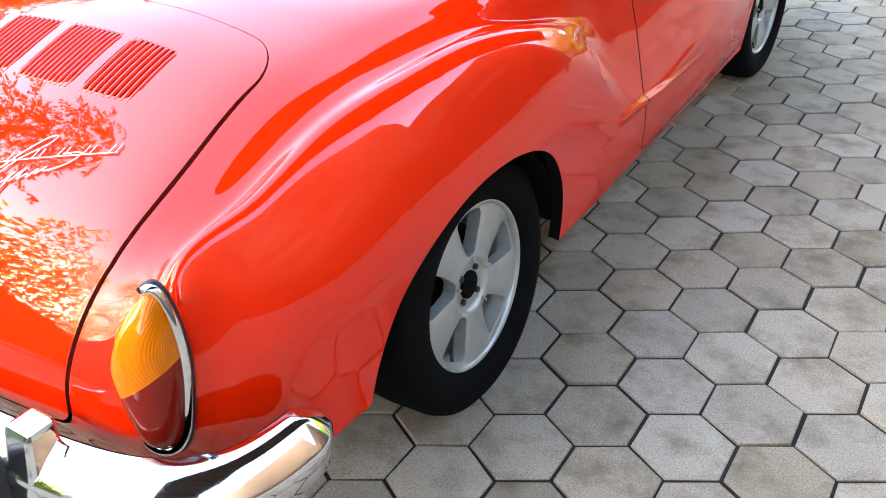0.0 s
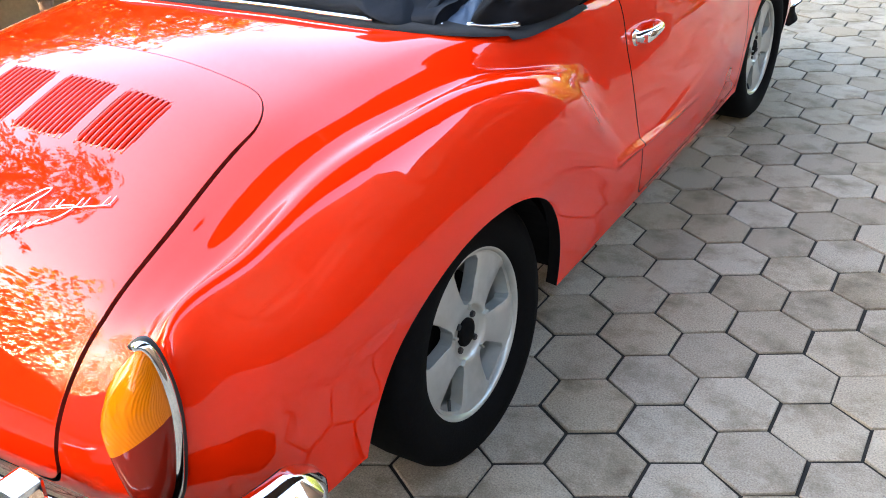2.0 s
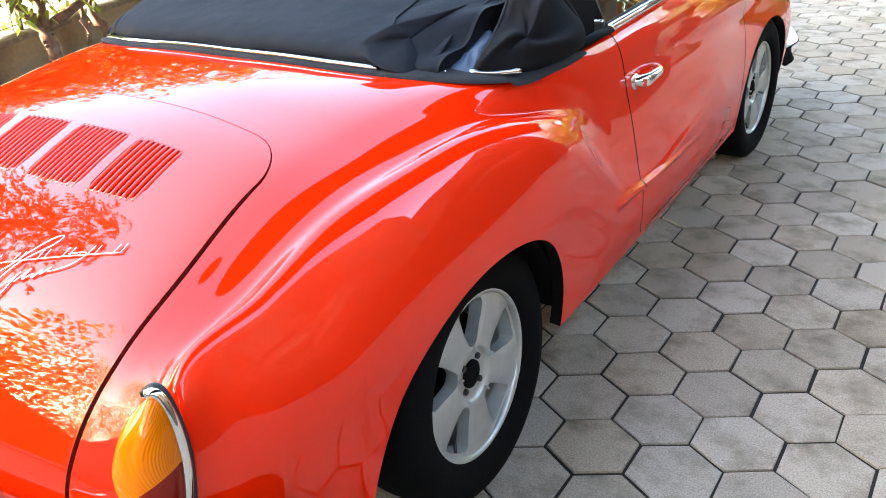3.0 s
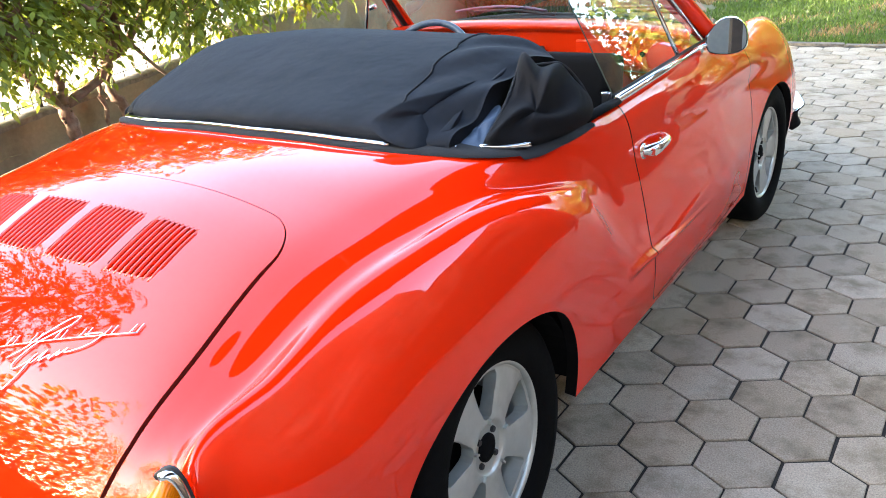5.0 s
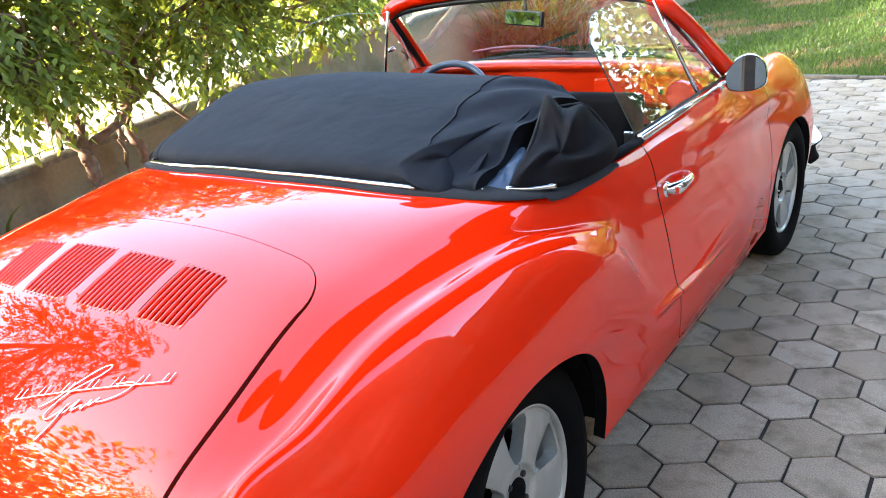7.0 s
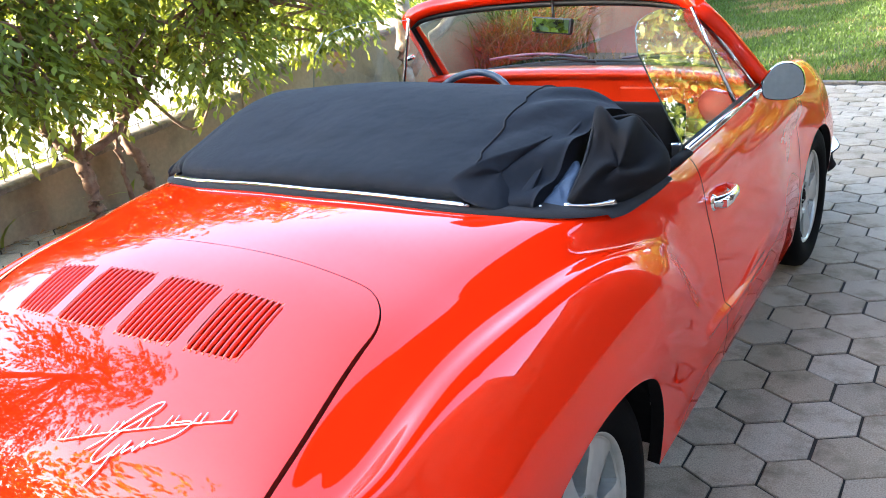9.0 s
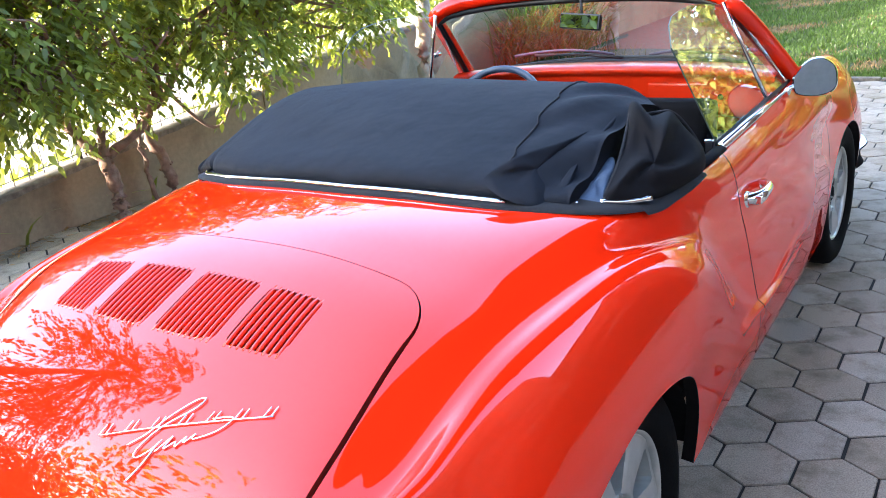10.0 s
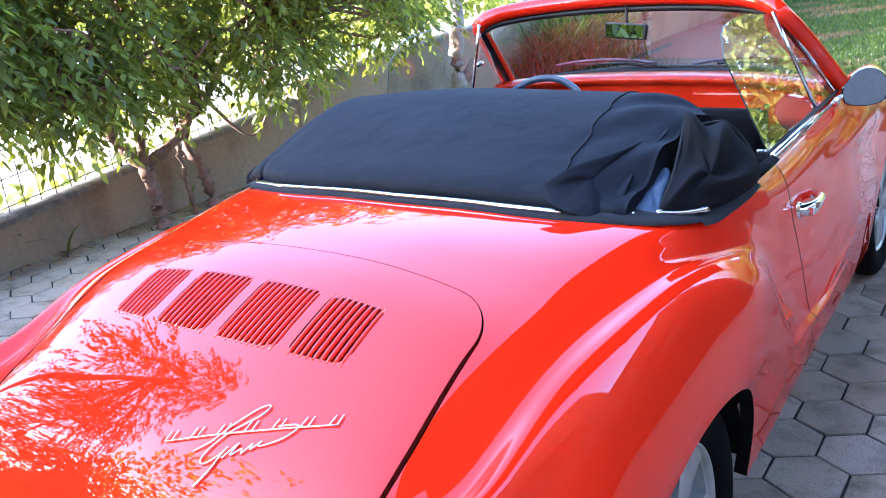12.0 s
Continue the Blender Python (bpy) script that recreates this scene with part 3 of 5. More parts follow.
for yc in (0, 2.36):
    for sgn in (1, -1):
        V, F = [], []
        for i, a in enumerate(np.linspace(.17, math.pi - .17, 25)):
            for j, x in enumerate((.70 if yc == 0 else .67, .40)):
                V.append((x * sgn, yc - (.03 if yc == 0 else 0) - .405 * math.cos(a), .20 + .415 * math.sin(a)))
        for i in range(24):
            F.append((2 * i, 2 * i + 1, 2 * i + 3, 2 * i + 2))
        F.append(tuple(range(1, 50, 2)))
        mpart("wheel_well", V, F, DARK, car, smooth=False)


def rear_lamp(sgn):
    """Tall lamp on the rear corner: amber above, dark red below, in a bright rim."""
    lamp = new("rear_lamp")
    lamp.parent = car
    tagged(lamp, "rear lamp with amber and dark red lens in chrome rim")
    c = Vector((.604 * sgn, -.772, .562))
    n = Vector((.50 * sgn, -.84, .16)).normalized()
    up = (Vector((0, .30, 1)) - n * n.dot(Vector((0, .30, 1)))).normalized()
    right = up.cross(n) * sgn
    # outline in (right, up)
    outline = smooth_curve([(.008, .134, 0), (.032, .095, 0), (.048, .035, 0), (.053, -.030, 0), (.050, -.085, 0), (.034, -.113, 0), (.006, -.112, 0), (-.016, -.078, 0), (-.038, -.025, 0), (-.050, .020, 0), (-.042, .070, 0), (-.018, .112, 0)], 7, True)
    rings = 9
    V, Nn = [], []
    m = len(outline)
    for i in range(rings + 1):
        f = 1 - i / rings
        h = .004 + .048 * math.sqrt(max(0, 1 - f * f))
        for p in outline:
            V.append(c + right * (p[0] * f * (1 if f > .01 else 1)) + up * (p[1] * f) + n * h)
    T = []
    for i in range(rings):
        for k in range(m):
            a, b = i * m + k, i * m + (k + 1) % m
            d, e = (i + 1) * m + (k + 1) % m, (i + 1) * m + k
            T += [(a, b, d), (a, d, e)]
    V = np.array([tuple(v) for v in V])
    T = np.array(T)
    FN = np.zeros_like(V)
    fn = np.cross(V[T[:, 1]] - V[T[:, 0]], V[T[:, 2]] - V[T[:, 0]])
    for k in range(3):
        np.add.at(FN, T[:, k], fn)
    FN /= np.linalg.norm(FN, axis=1, keepdims=True) + 1e-12
    if (FN @ np.array(n)).mean() < 0:
        FN, T = -FN, T[:, [0, 2, 1]]
    rel = V - np.array(c)
    b, a = rel @ np.array(up), rel @ np.array(right)
    s = Sheet(V, FN, T, np.stack([a, b, b], 1))
    split = s.Q[:, 1] - .80 * s.Q[:, 0] - .004
    for name, d, mat, lab in (("amber_lens", split, AMBER, "ribbed amber lens"), ("red_lens", -split, REDLENS, "dark red lens")):
        h = s.keep(d)
        mpart(name, h.V, h.T, mat, lamp, lab, h.N)
    V, F = tube([tuple(c + right * p[0] * 1.06 + up * p[1] * 1.04 + n * .004) for p in np.concatenate([outline[-3:], outline[:46]])], .0085, 8)
    mpart("rim", V, F, CHROME, lamp, "chrome rim")
    V, F = tube([tuple(c + right * p[0] * 1.15 + up * p[1] * 1.09 - n * .002) for p in np.concatenate([outline[-5:], outline[:46]])], .0060, 6)
    mpart("gasket", V, F, BLACK, lamp)
    return lamp


rear_lamp(1)
rear_lamp(-1)


def bumper(end, path, z0, name, overriders):
    b = new(name)
    b.parent = car
    tagged(b, "chrome bumper blade with overriders")
    P = smooth_curve(path, 8)
    n = len(P)
    sec = [(o * (1.15 if end > 0 else .80), q * (1.28 if end > 0 else .95)) for o, q in [(-.012, -.052), (.012, -.050), (.027, -.030), (.0335, .003), (.0335, .010), (.030, .016), (.004, .036), (-.020, .050), (-.026, .046), (-.006, .030), (.012, .010), (.006, -.030)]]
    V, F = [], []
    for i in range(n):
        t = P[min(i + 1, n - 1)] - P[max(i - 1, 0)]
        t /= np.linalg.norm(t)
        out = np.array((t[1], -t[0], 0)) * end
        f = min(1.0, .35 + .65 * math.sin(min(1, min(i, n - 1 - i) / 7) * math.pi / 2))
        for o, h in sec:
            V.append(P[i] + out * o * f + np.array((0, 0, h * f)))
    k = len(sec)
    for i in range(n - 1):
        for j in range(7):
            F.append((i * k + j, i * k + (j + 1) % k, (i + 1) * k + (j + 1) % k, (i + 1) * k + j))
    K = len(F)
    for i in range(n - 1):
        for j in range(7, k):
            F.append((i * k + j, i * k + (j + 1) % k, (i + 1) * k + (j + 1) % k, (i + 1) * k + j))
    F += [tuple(range(k)), tuple(range((n - 1) * k, n * k))]
    mpart("blade", V, F, CHROME, b, "chrome blade", None, True, (K, DARK))
    for x in overriders:
        yb = path[len(path) // 2][1]
        y = np.interp(abs(x), [0, .5, .7], [yb, yb + .03 * end, yb + .10 * end])
        sd = -end
        bm = bmesh.new()
        box(bm, (-.036, -.030, -.085), (.036, .045, .095), .011)
        for v in bm.verts:                               # narrower at the top, which leans back to the body
            f = (v.co.z + .085) / .18
            v.co.x *= 1.10 - .30 * f
            v.co.y = v.co.y * (1 - .35 * f) + .030 * f * f
        bmesh.ops.transform(bm, matrix=pose(x, y + sd * .035, z0), verts=bm.verts[:])
        ov = part("overrider", bm, CHROME, b, "chrome overrider")
        bm = bmesh.new()
        box(bm, (-.014, -.018, -.080), (.014, .018, .050), .010, pose(x - .038 * (1 if x > 0 else -1), y + sd * .062, z0, -4, 0, 0))
        part("rubber_pad", bm, BLACK, ov, "black rubber pad", smooth=True)
    return b


bumper(1, [(-.765, -.60, .415), (-.778, -.68, .415), (-.745, -.79, .415), (-.62, -.872, .415), (-.35, -.910, .415), (0, -.918, .415), (.35, -.910, .415), (.62, -.872, .415), (.745, -.79, .415), (.778, -.68, .415), (.765, -.60, .415)], .415, "rear_bumper", (.47, -.47))
bumper(-1, [(.622, 2.955, .280), (.648, 3.00, .282), (.656, 3.09, .300), (.55, 3.22, .34), (.3, 3.27, .34), (0, 3.28, .34), (-.3, 3.27, .34), (-.55, 3.22, .34), (-.656, 3.09, .300), (-.648, 3.00, .282), (-.622, 2.955, .280)], .34, "front_bumper", ())


# ---- wheels ----
def wheel_master():
    """A wheel whose outer face looks along +x, with its centre at the origin."""
    w = new("wheel")
    tagged(w, "five-spoke silver alloy wheel with black tyre")
    w.parent = car
    R = .295
    prof = [(-.150, .182), (-.165, .215), (-.168, .245), (-.158, .275), (-.140, .290), (-.09, R), (-.01, R), (.010, .289), (.024, .272), (.030, .242), (.024, .210), (.010, .193), (.000, .188)]
    V, F = lathe(prof, 64)
    mpart("tyre", V, F, RUBBER, w, "black tyre")
    prof = [(-.15, .185), (-.10, .178), (-.02, .180), (.002, .183), (.008, .187), (.011, .191), (.009, .1955), (.003, .197), (-.006, .192)]
    V, F = lathe(prof, 64)
    rim = mpart("rim", V, F, ALLOY, w, "silver rim")
    # face with five windows
    nr, nt = 46, 200
    r = np.linspace(.020, .184, nr)
    a = np.linspace(0, 2 * math.pi, nt, endpoint=False)
    RR, AA = np.meshgrid(r, a, indexing="ij")
    k5 = (AA - math.radians(124)) % (2 * math.pi / 5)
    k5 = np.minimum(k5, 2 * math.pi / 5 - k5)                       # angle from the spoke's middle
    depth = np.interp(RR, [.02, .058, .061, .066, .075, .15, .180, .188], [-.016, -.014, -.004, -.002, -.002, .001, .001, .006])
    depth = depth - .006 * np.clip((k5 - .22) / .25, 0, 1) * np.clip((RR - .07) / .05, 0, 1)
    P = np.stack([depth, RR * np.cos(AA), RR * np.sin(AA)], -1)
    du, dv = np.gradient(P, axis=0), (np.roll(P, -1, 1) - np.roll(P, 1, 1)) / 2
    N = np.cross(du, dv)
    N /= np.linalg.norm(N, axis=2, keepdims=True) + 1e-12
    if N[..., 0].mean() < 0:
        N = -N
    idx = np.arange(nr * nt).reshape(nr, nt)
    i2 = np.roll(idx, -1, 1)
    q = np.stack([idx[:-1], idx[1:], i2[1:], i2[:-1]], -1).reshape(-1, 4)
    T = np.concatenate([q[:, [0, 1, 2]], q[:, [0, 2, 3]]])
    s = Sheet(P.reshape(-1, 3), N.reshape(-1, 3), T, np.stack([RR, k5, RR], -1).reshape(-1, 3))
    half = 2 * math.pi / 5 / 2
    off = (half - s.Q[:, 1]) * s.Q[:, 0]                             # metres from the window's middle line
    rr = s.Q[:, 0]
    wid = np.interp(rr, [.072, .080, .11, .14, .165, .174], [.006, .016, .029, .040, .048, .044])
    d = np.minimum(np.minimum(wid - off, rr - .074), .175 - rr)
    s = s.keep(-d)
    Vv, Ff, Nn, _k = s.lipped(.034)
    # the pocket walls lean inwards towards the drum
    Vv = [np.array(v) * (1, .965, .965) if i >= len(s.V) else v for i, v in enumerate(Vv)]
    face_ob = mpart("spoke_face", Vv, Ff, ALLOY, w, "silver five-spoke face")
    face_ob.data.polygons.foreach_set("use_smooth", [i < len(s.T) for i in range(len(Ff))])
    for k in range(5):                                   # small lugs on the ring round the hub
        ang = math.radians(124 + 36 + 72 * k)
        y, z = .066 * math.cos(ang), .066 * math.sin(ang)
        bm = bmesh.new()
        box(bm, (-.004, -.007, -.0025), (.005, .007, .0025), .001, Matrix.Translation((0, y, z)) @ pose(0, 0, 0, math.degrees(ang), 0, 0))
        part("lug", bm, ALLOY, w)
    V, F = lathe([(-.012, .0), (-.005, .0), (-.006, .024), (-.010, .032), (-.020, .033)], 24)
    mpart("hub_cap", V, F, RUBBER, w, "black hub cap")
    for k in range(4):
        ang = math.radians(45 + 90 * k)
        y, z = .042 * math.cos(ang), .042 * math.sin(ang)
        bm = bmesh.new()
        bmesh.ops.create_cone(bm, cap_ends=True, segments=6, radius1=.0080, radius2=.0070, depth=.010, matrix=Matrix.Translation((-.013, y, z)) @ pose(0, 0, 0, 0, 90, 0))
        part("wheel_nut", bm, BLACK, w)
    # brake drum behind the windows
    V, F = lathe([(-.060, .0), (-.060, .122), (-.066, .128), (-.13, .128)], 32)
    mpart("brake_drum", V, F, DARK, w)
    V, F = tube([(-.004, .150 * math.cos(3.95), .150 * math.sin(3.95)), (.006, .172 * math.cos(3.95), .172 * math.sin(3.95))], .004, 6)
    mpart("valve", V, F, BLACK, w)
    return w


wheel = wheel_master()
CAMBER = 3.0
wheel.matrix_basis = Matrix.Translation((.679, -.004, .292)) @ pose(0, 0, 0, 0, -CAMBER, 0)
copy_thing(wheel, pose(.662, 2.36, .293, 18, -.5, -2))
copy_thing(wheel, pose(-.695, 0, .293, 40, CAMBER, 180))
copy_thing(wheel, pose(-.662, 2.36, .293, 70, .5, 180))


# ---- windscreen, cockpit ----
SCREEN_LOW = [(.612, 1.665, .880), (.58, 1.735, .897), (.45, 1.80, .915), (.25, 1.845, .930), (0, 1.86, .935)]
SCREEN_TOP = [(.515, 1.315, 1.165), (.47, 1.335, 1.188), (.36, 1.375, 1.203), (.20, 1.40, 1.212), (0, 1.41, 1.215)]


def both(half):
    return [(-x, y, z) for x, y, z in half] + [p for p in half[-2::-1]]


low = smooth_curve(both(SCREEN_LOW), 8)
top = smooth_curve(both(SCREEN_TOP), 8)
windscreen = new("windscreen")
windscreen.parent = car
tagged(windscreen, "curved windscreen in an orange-red painted frame")


def glass_sheet(name, A, B, parent, thick=.004, rows=6, bow=.0, label="clear glass"):
    """A pane between two edge curves, with thickness."""
    A, B = np.array(A, float), np.array(B, float)
    n = len(A)
    V = []
    for j in range(rows + 1):
        t = j / rows
        V += list(A + (B - A) * t + np.array((0, 1, .6)) * bow * math.sin(math.pi * t))
    V = np.array(V)
    du = np.cross(A[-1] - A[0], B[n // 2] - A[n // 2])
    du /= np.linalg.norm(du)
    W = V + du * thick
    F = []
    m = len(V)
    for j in range(rows):
        for i in range(n - 1):
            a, b, c, d = j * n + i, j * n + i + 1, (j + 1) * n + i + 1, (j + 1) * n + i
            F += [(a, b, c, d), (m + d, m + c, m + b, m + a)]
    rim = [i for i in range(n)] + [j * n + n - 1 for j in range(1, rows + 1)] + [rows * n + i for i in range(n - 2, -1, -1)] + [j * n for j in range(rows - 1, 0, -1)]
    a, b, c, d = F[0]
    if np.dot(np.cross(V[b] - V[a], V[d] - V[a]), du) > 0:   # both faces look out of the pane
        F = [f[::-1] for f in F]
    K, k, q = len(F), 2 * m, len(rim)
    F += [(k + (j + 1) % q, k + j, k + q + j, k + q + (j + 1) % q) for j in range(q)]
    ob = mpart(name, np.concatenate([V, W, V[rim], W[rim]]), F, GLASS, parent, label, smooth=False)
    ob.data.materials.append(GLASS_EDGE)
    ob.data.polygons.foreach_set("use_smooth", [i < K for i in range(len(F))])
    ob.data.polygons.foreach_set("material_index", [int(i >= K) for i in range(len(F))])
    ob.visible_shadow = False
    return ob


glass_sheet("pane", low, top, windscreen, rows=4)
loop = [(.635, 1.70, .865), (.600, 1.56, .975), (.560, 1.41, 1.09), (.525, 1.305, 1.165), (.475, 1.315, 1.200), (.37, 1.355, 1.218), (.20, 1.385, 1.228), (0, 1.395, 1.232)]
fr = smooth_curve(both(loop), 8)
rad = [np.interp(p[2], [.86, 1.0, 1.15, 1.2, 1.235], [.034, .030, .028, .032, .030]) for p in fr]
V, F = tube(fr, rad, 12, flat=.85)
mpart("frame", V, F, PAINT, windscreen, "orange-red painted frame")
V, F = tube(np.concatenate([low * (1, 1, 1) - (0, .012, 0), top[::-1] + (0, -.012, -.018)]), .011, 8, True)
mpart("seal", V, F, BLACK, windscreen, "black rubber seal")
V, F = tube(low - (0, .02, .012), .020, 8, flat=.6)
mpart("cowl_seal", V, F, BLACK, windscreen)
for x in (.16, -.42):
    V, F = tube(smooth_curve([(x - .10, 1.865, .945), (x + .02, 1.852, .962), (x + .20, 1.80, .975), (x + .38, 1.76, .962)], 5), [.006] * 15 + [.004], 6)
    wiper = mpart("wiper", V, F, PLUM, car, "dark plum wiper arm and blade")
    V, F = tube([(x + .00, 1.850, .950), (x + .20, 1.81, .958), (x + .42, 1.745, .950)], .006, 6)
    mpart("blade", V, F, BLACK, wiper)
mirror_in = new("inner_mirror")
mirror_in.parent = car
tagged(mirror_in, "small black-backed inner mirror")
bm = bmesh.new()
box(bm, (-.075, -.012, -.026), (.075, .010, .026), .007, pose(.015, 1.352, 1.130, -9, 4, -6))
part("housing", bm, BLACK, mirror_in)
bm = bmesh.new()
box(bm, (-.069, -.0145, -.021), (.069, -.0125, .021), 0, pose(.015, 1.352, 1.130, -9, 4, -6))
part("mirror_glass", bm, MIRROR, mirror_in, "mirror glass")
V, F = tube([(.015, 1.362, 1.15), (.008, 1.375, 1.18), (0, 1.39, 1.215)], .005, 6)
mpart("stem", V, F, BLACK, mirror_in)

# dashboard
dash = new("dashboard")
dash.parent = car
tagged(dash, "orange-red painted metal dashboard")
xs = np.linspace(-.60, .60, 41)
prof = [(.26, .905), (.10, .925), (.015, .928), (-.008, .922), (-.014, .910), (-.004, .898), (.010, .893), (.014, .880), (.016, .80), (.03, .765), (.06, .75), (.12, .75)]
V, F = [], []
for x in xs:
    y0 = 1.625 - .10 * (x / .6) ** 4 - .015 * (x / .6) ** 2
    lift = .012 * (1 - (x / .6) ** 2)
    for dy, z in prof:
        V.append((x, y0 + dy, z + lift))
k = len(prof)
for i in range(len(xs) - 1):
    for j in range(k - 1):
        F.append((i * k + j, i * k + j + 1, (i + 1) * k + j + 1, (i + 1) * k + j))
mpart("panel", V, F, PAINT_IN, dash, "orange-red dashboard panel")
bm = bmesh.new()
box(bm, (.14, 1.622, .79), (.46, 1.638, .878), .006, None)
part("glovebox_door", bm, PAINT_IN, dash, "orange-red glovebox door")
bm = bmesh.new()
bmesh.ops.create_cone(bm, cap_ends=True, segments=12, radius1=.012, radius2=.010, depth=.02, matrix=Matrix.Translation((.40, 1.617, .835)) @ pose(0, 0, 0, 90, 0, 0))
part("knob", bm, CHROME, dash)
for x, r in ((-.150, .038), (-.066, .028)):
    V, F = lathe([(-.004, r * .2), (-.004, r * .86)], 28, "z")
    dial = mpart("dial", [Vector((x, 1.622, .838)) + Vector((a, -c - .012, b)) for a, b, c in V], F, DIAL, dash, "round black dial in chrome ring")
    V, F = lathe([(0, r * .84), (.008, r * .9), (.008, r), (0, r * 1.04)], 28, "z")
    mpart("ring", [Vector((x, 1.626, .838)) + Vector((a, -c - .008, b)) for a, b, c in V], F, CHROME, dial)
for x in (.0,):
    bm = bmesh.new()
    bmesh.ops.create_cone(bm, cap_ends=True, segments=14, radius1=.013, radius2=.010, depth=.026, matrix=Matrix.Translation((x, 1.618, .84)) @ pose(0, 0, 0, 90, 0, 0))
    part("knob", bm, BLACK, dash)
bm = bmesh.new()
box(bm, (-.02, 1.612, .765), (.12, 1.64, .800), .004)
part("radio", bm, BLACK, dash, "black radio")

# steering wheel on the left
sw = new("steering_wheel")
sw.parent = car
tagged(sw, "dark slate-blue thin-rimmed steering wheel")
ring = [(.195 * math.cos(a), .195 * math.sin(a), 0) for a in np.linspace(0, 2 * math.pi, 40, endpoint=False)]
tilt = pose(-.305, 1.29, .800, 62, 0, 0)
SWM = material("slate_blue_plastic", (0.035, 0.055, 0.09), 0.35)
V, F = tube(ring, .0125, 10, True)
mpart("rim", [tilt @ Vector(v) for v in V], F, SWM, sw)
for a in (200, 340):
    V, F = tube([(0, 0, -.03), (.19 * math.cos(radians(a)), .19 * math.sin(radians(a)), 0)], .010, 6)
    mpart("spoke", [tilt @ Vector(v) for v in V], F, SWM, sw)
V, F = lathe([(-.05, .0), (.0, .0), (.0, .03), (-.02, .045), (-.05, .045)], 20, "z")
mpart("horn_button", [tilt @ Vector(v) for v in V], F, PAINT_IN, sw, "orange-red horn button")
V, F = tube([(-.305, 1.31, .76), (-.305, 1.66, .60)], .03, 10)
mpart("column", V, F, BLACK, sw)


def seat(x):
    s = new("seat")
    s.parent = car
    tagged(s, "black vinyl bucket seat")
    bm = bmesh.new()
    box(bm, (-.235, -.05, 0), (.235, .06, .50), .028, pose(x, .93, .455, -8, 0, 0))
    part("backrest", bm, VINYL, s, smooth=True)
    bm = bmesh.new()
    box(bm, (-.24, 0, 0), (.24, .50, .14), .035, pose(x, .95, .33, 4, 0, 0))
    part("cushion", bm, VINYL, s, smooth=True)


seat(.325)
seat(-.325)
bm = bmesh.new()
box(bm, (-.60, .24, .236), (.60, .80, .70), .03)
box(bm, (-.66, .80, .236), (.66, 1.9, .30))
part("interior_trim", bm, VINYL, car, "black cockpit trim")
for sgn in (1, -1):
    bm = bmesh.new()
    box(bm, (-.02, .83, .28), (.0, 1.75, .845), .008, pose(.625 * sgn + (.01 if sgn < 0 else 0), 0, 0))
    part("door_card", bm, VINYL, doors[sgn], "black inner door card")
    # chrome belt strip, rear rail behind the door
    V, F = tube([(.634 * sgn, .812, .868), (.637 * sgn, 1.2, .878), (.634 * sgn, 1.62, .884)], .0115, 8)
    mpart("belt_strip", V, F, CHROME, doors[sgn], "chrome belt strip")
    V, F = tube([(.618 * sgn, .815, .872), (.621 * sgn, 1.2, .882), (.618 * sgn, 1.62, .888)], .0075, 8)
    mpart("window_seal", V, F, BLACK, doors[sgn], "black window seal")
    V, F = tube([(.638 * sgn, .58, .868), (.640 * sgn, .70, .870), (.636 * sgn, .79, .866)], .018, 8, flat=.5)
    mpart("rear_rail", V, F, VINYL, car, "black rail of the folding top")
    bm = bmesh.new()
    box(bm, (-.010, -.012, -.010), (.010, .016, .022), .004, pose(.612 * sgn, .785, .868))
    latch = part("latch", bm, BLACK, car, "small black latch with chrome knob")
    V, F = tube([(.622 * sgn, .785, .884), (.600 * sgn, .785, .884)], .008, 10)
    mpart("knob", V, F, CHROME, latch)

# side glass, half raised, and its quarter light
for sgn in (1, -1):
    bot = [(.620 * sgn, y, .868) for y in np.linspace(.815, 1.335, 14)]
    tops = []
    for i, y in enumerate(np.linspace(.755, 1.262, 14)):
        f = i / 13
        z = 1.178 + .022 * math.sin(math.pi * min(1, f * 1.15)) - .055 * max(0, 1 - f / .14) ** 2
        tops.append(((.620 - (z - .868) * .387) * sgn, y, z))
    glass_sheet("door_glass", bot, tops, doors[sgn], label="half-raised clear side glass")
    V, F = tube([(.622 * sgn, 1.345, .868), (.560 * sgn, 1.305, 1.03), (.502 * sgn, 1.268, 1.180)], .0075, 8)
    ql = mpart("quarter_light", V, F, CHROME, doors[sgn], "chrome-framed quarter light")
    V, F = tube([(.624 * sgn, 1.36, .872), (.622 * sgn, 1.60, .880), (.580 * sgn, 1.48, .995), (.515 * sgn, 1.30, 1.170)], .006, 8)
    mpart("front_frame", V, F, CHROME, ql)
    glass_sheet("pane", [(.622 * sgn, 1.352, .875), (.620 * sgn, 1.585, .883)], [(.503 * sgn, 1.272, 1.172), (.510 * sgn, 1.305, 1.165)], ql, label="quarter light glass")
    V, F = tube([(.560 * sgn, 1.318, 1.03), (.548 * sgn, 1.345, 1.035)], .009, 8)
    mpart("catch", V, F, CHROME, ql)

# outside mirror on the right-hand door
om = new("door_mirror")
om.parent = doors[1]
tagged(om, "chrome teardrop door mirror")
mm = pose(.722, 1.495, .922, -4, 0, 15)
face = smooth_curve([(-.061, 0, -.020), (-.056, 0, .010), (-.022, 0, .050), (.020, 0, .057), (.054, 0, .034), (.063, 0, -.008), (.054, 0, -.040), (.010, 0, -.056), (-.048, 0, -.050)], 6, True)
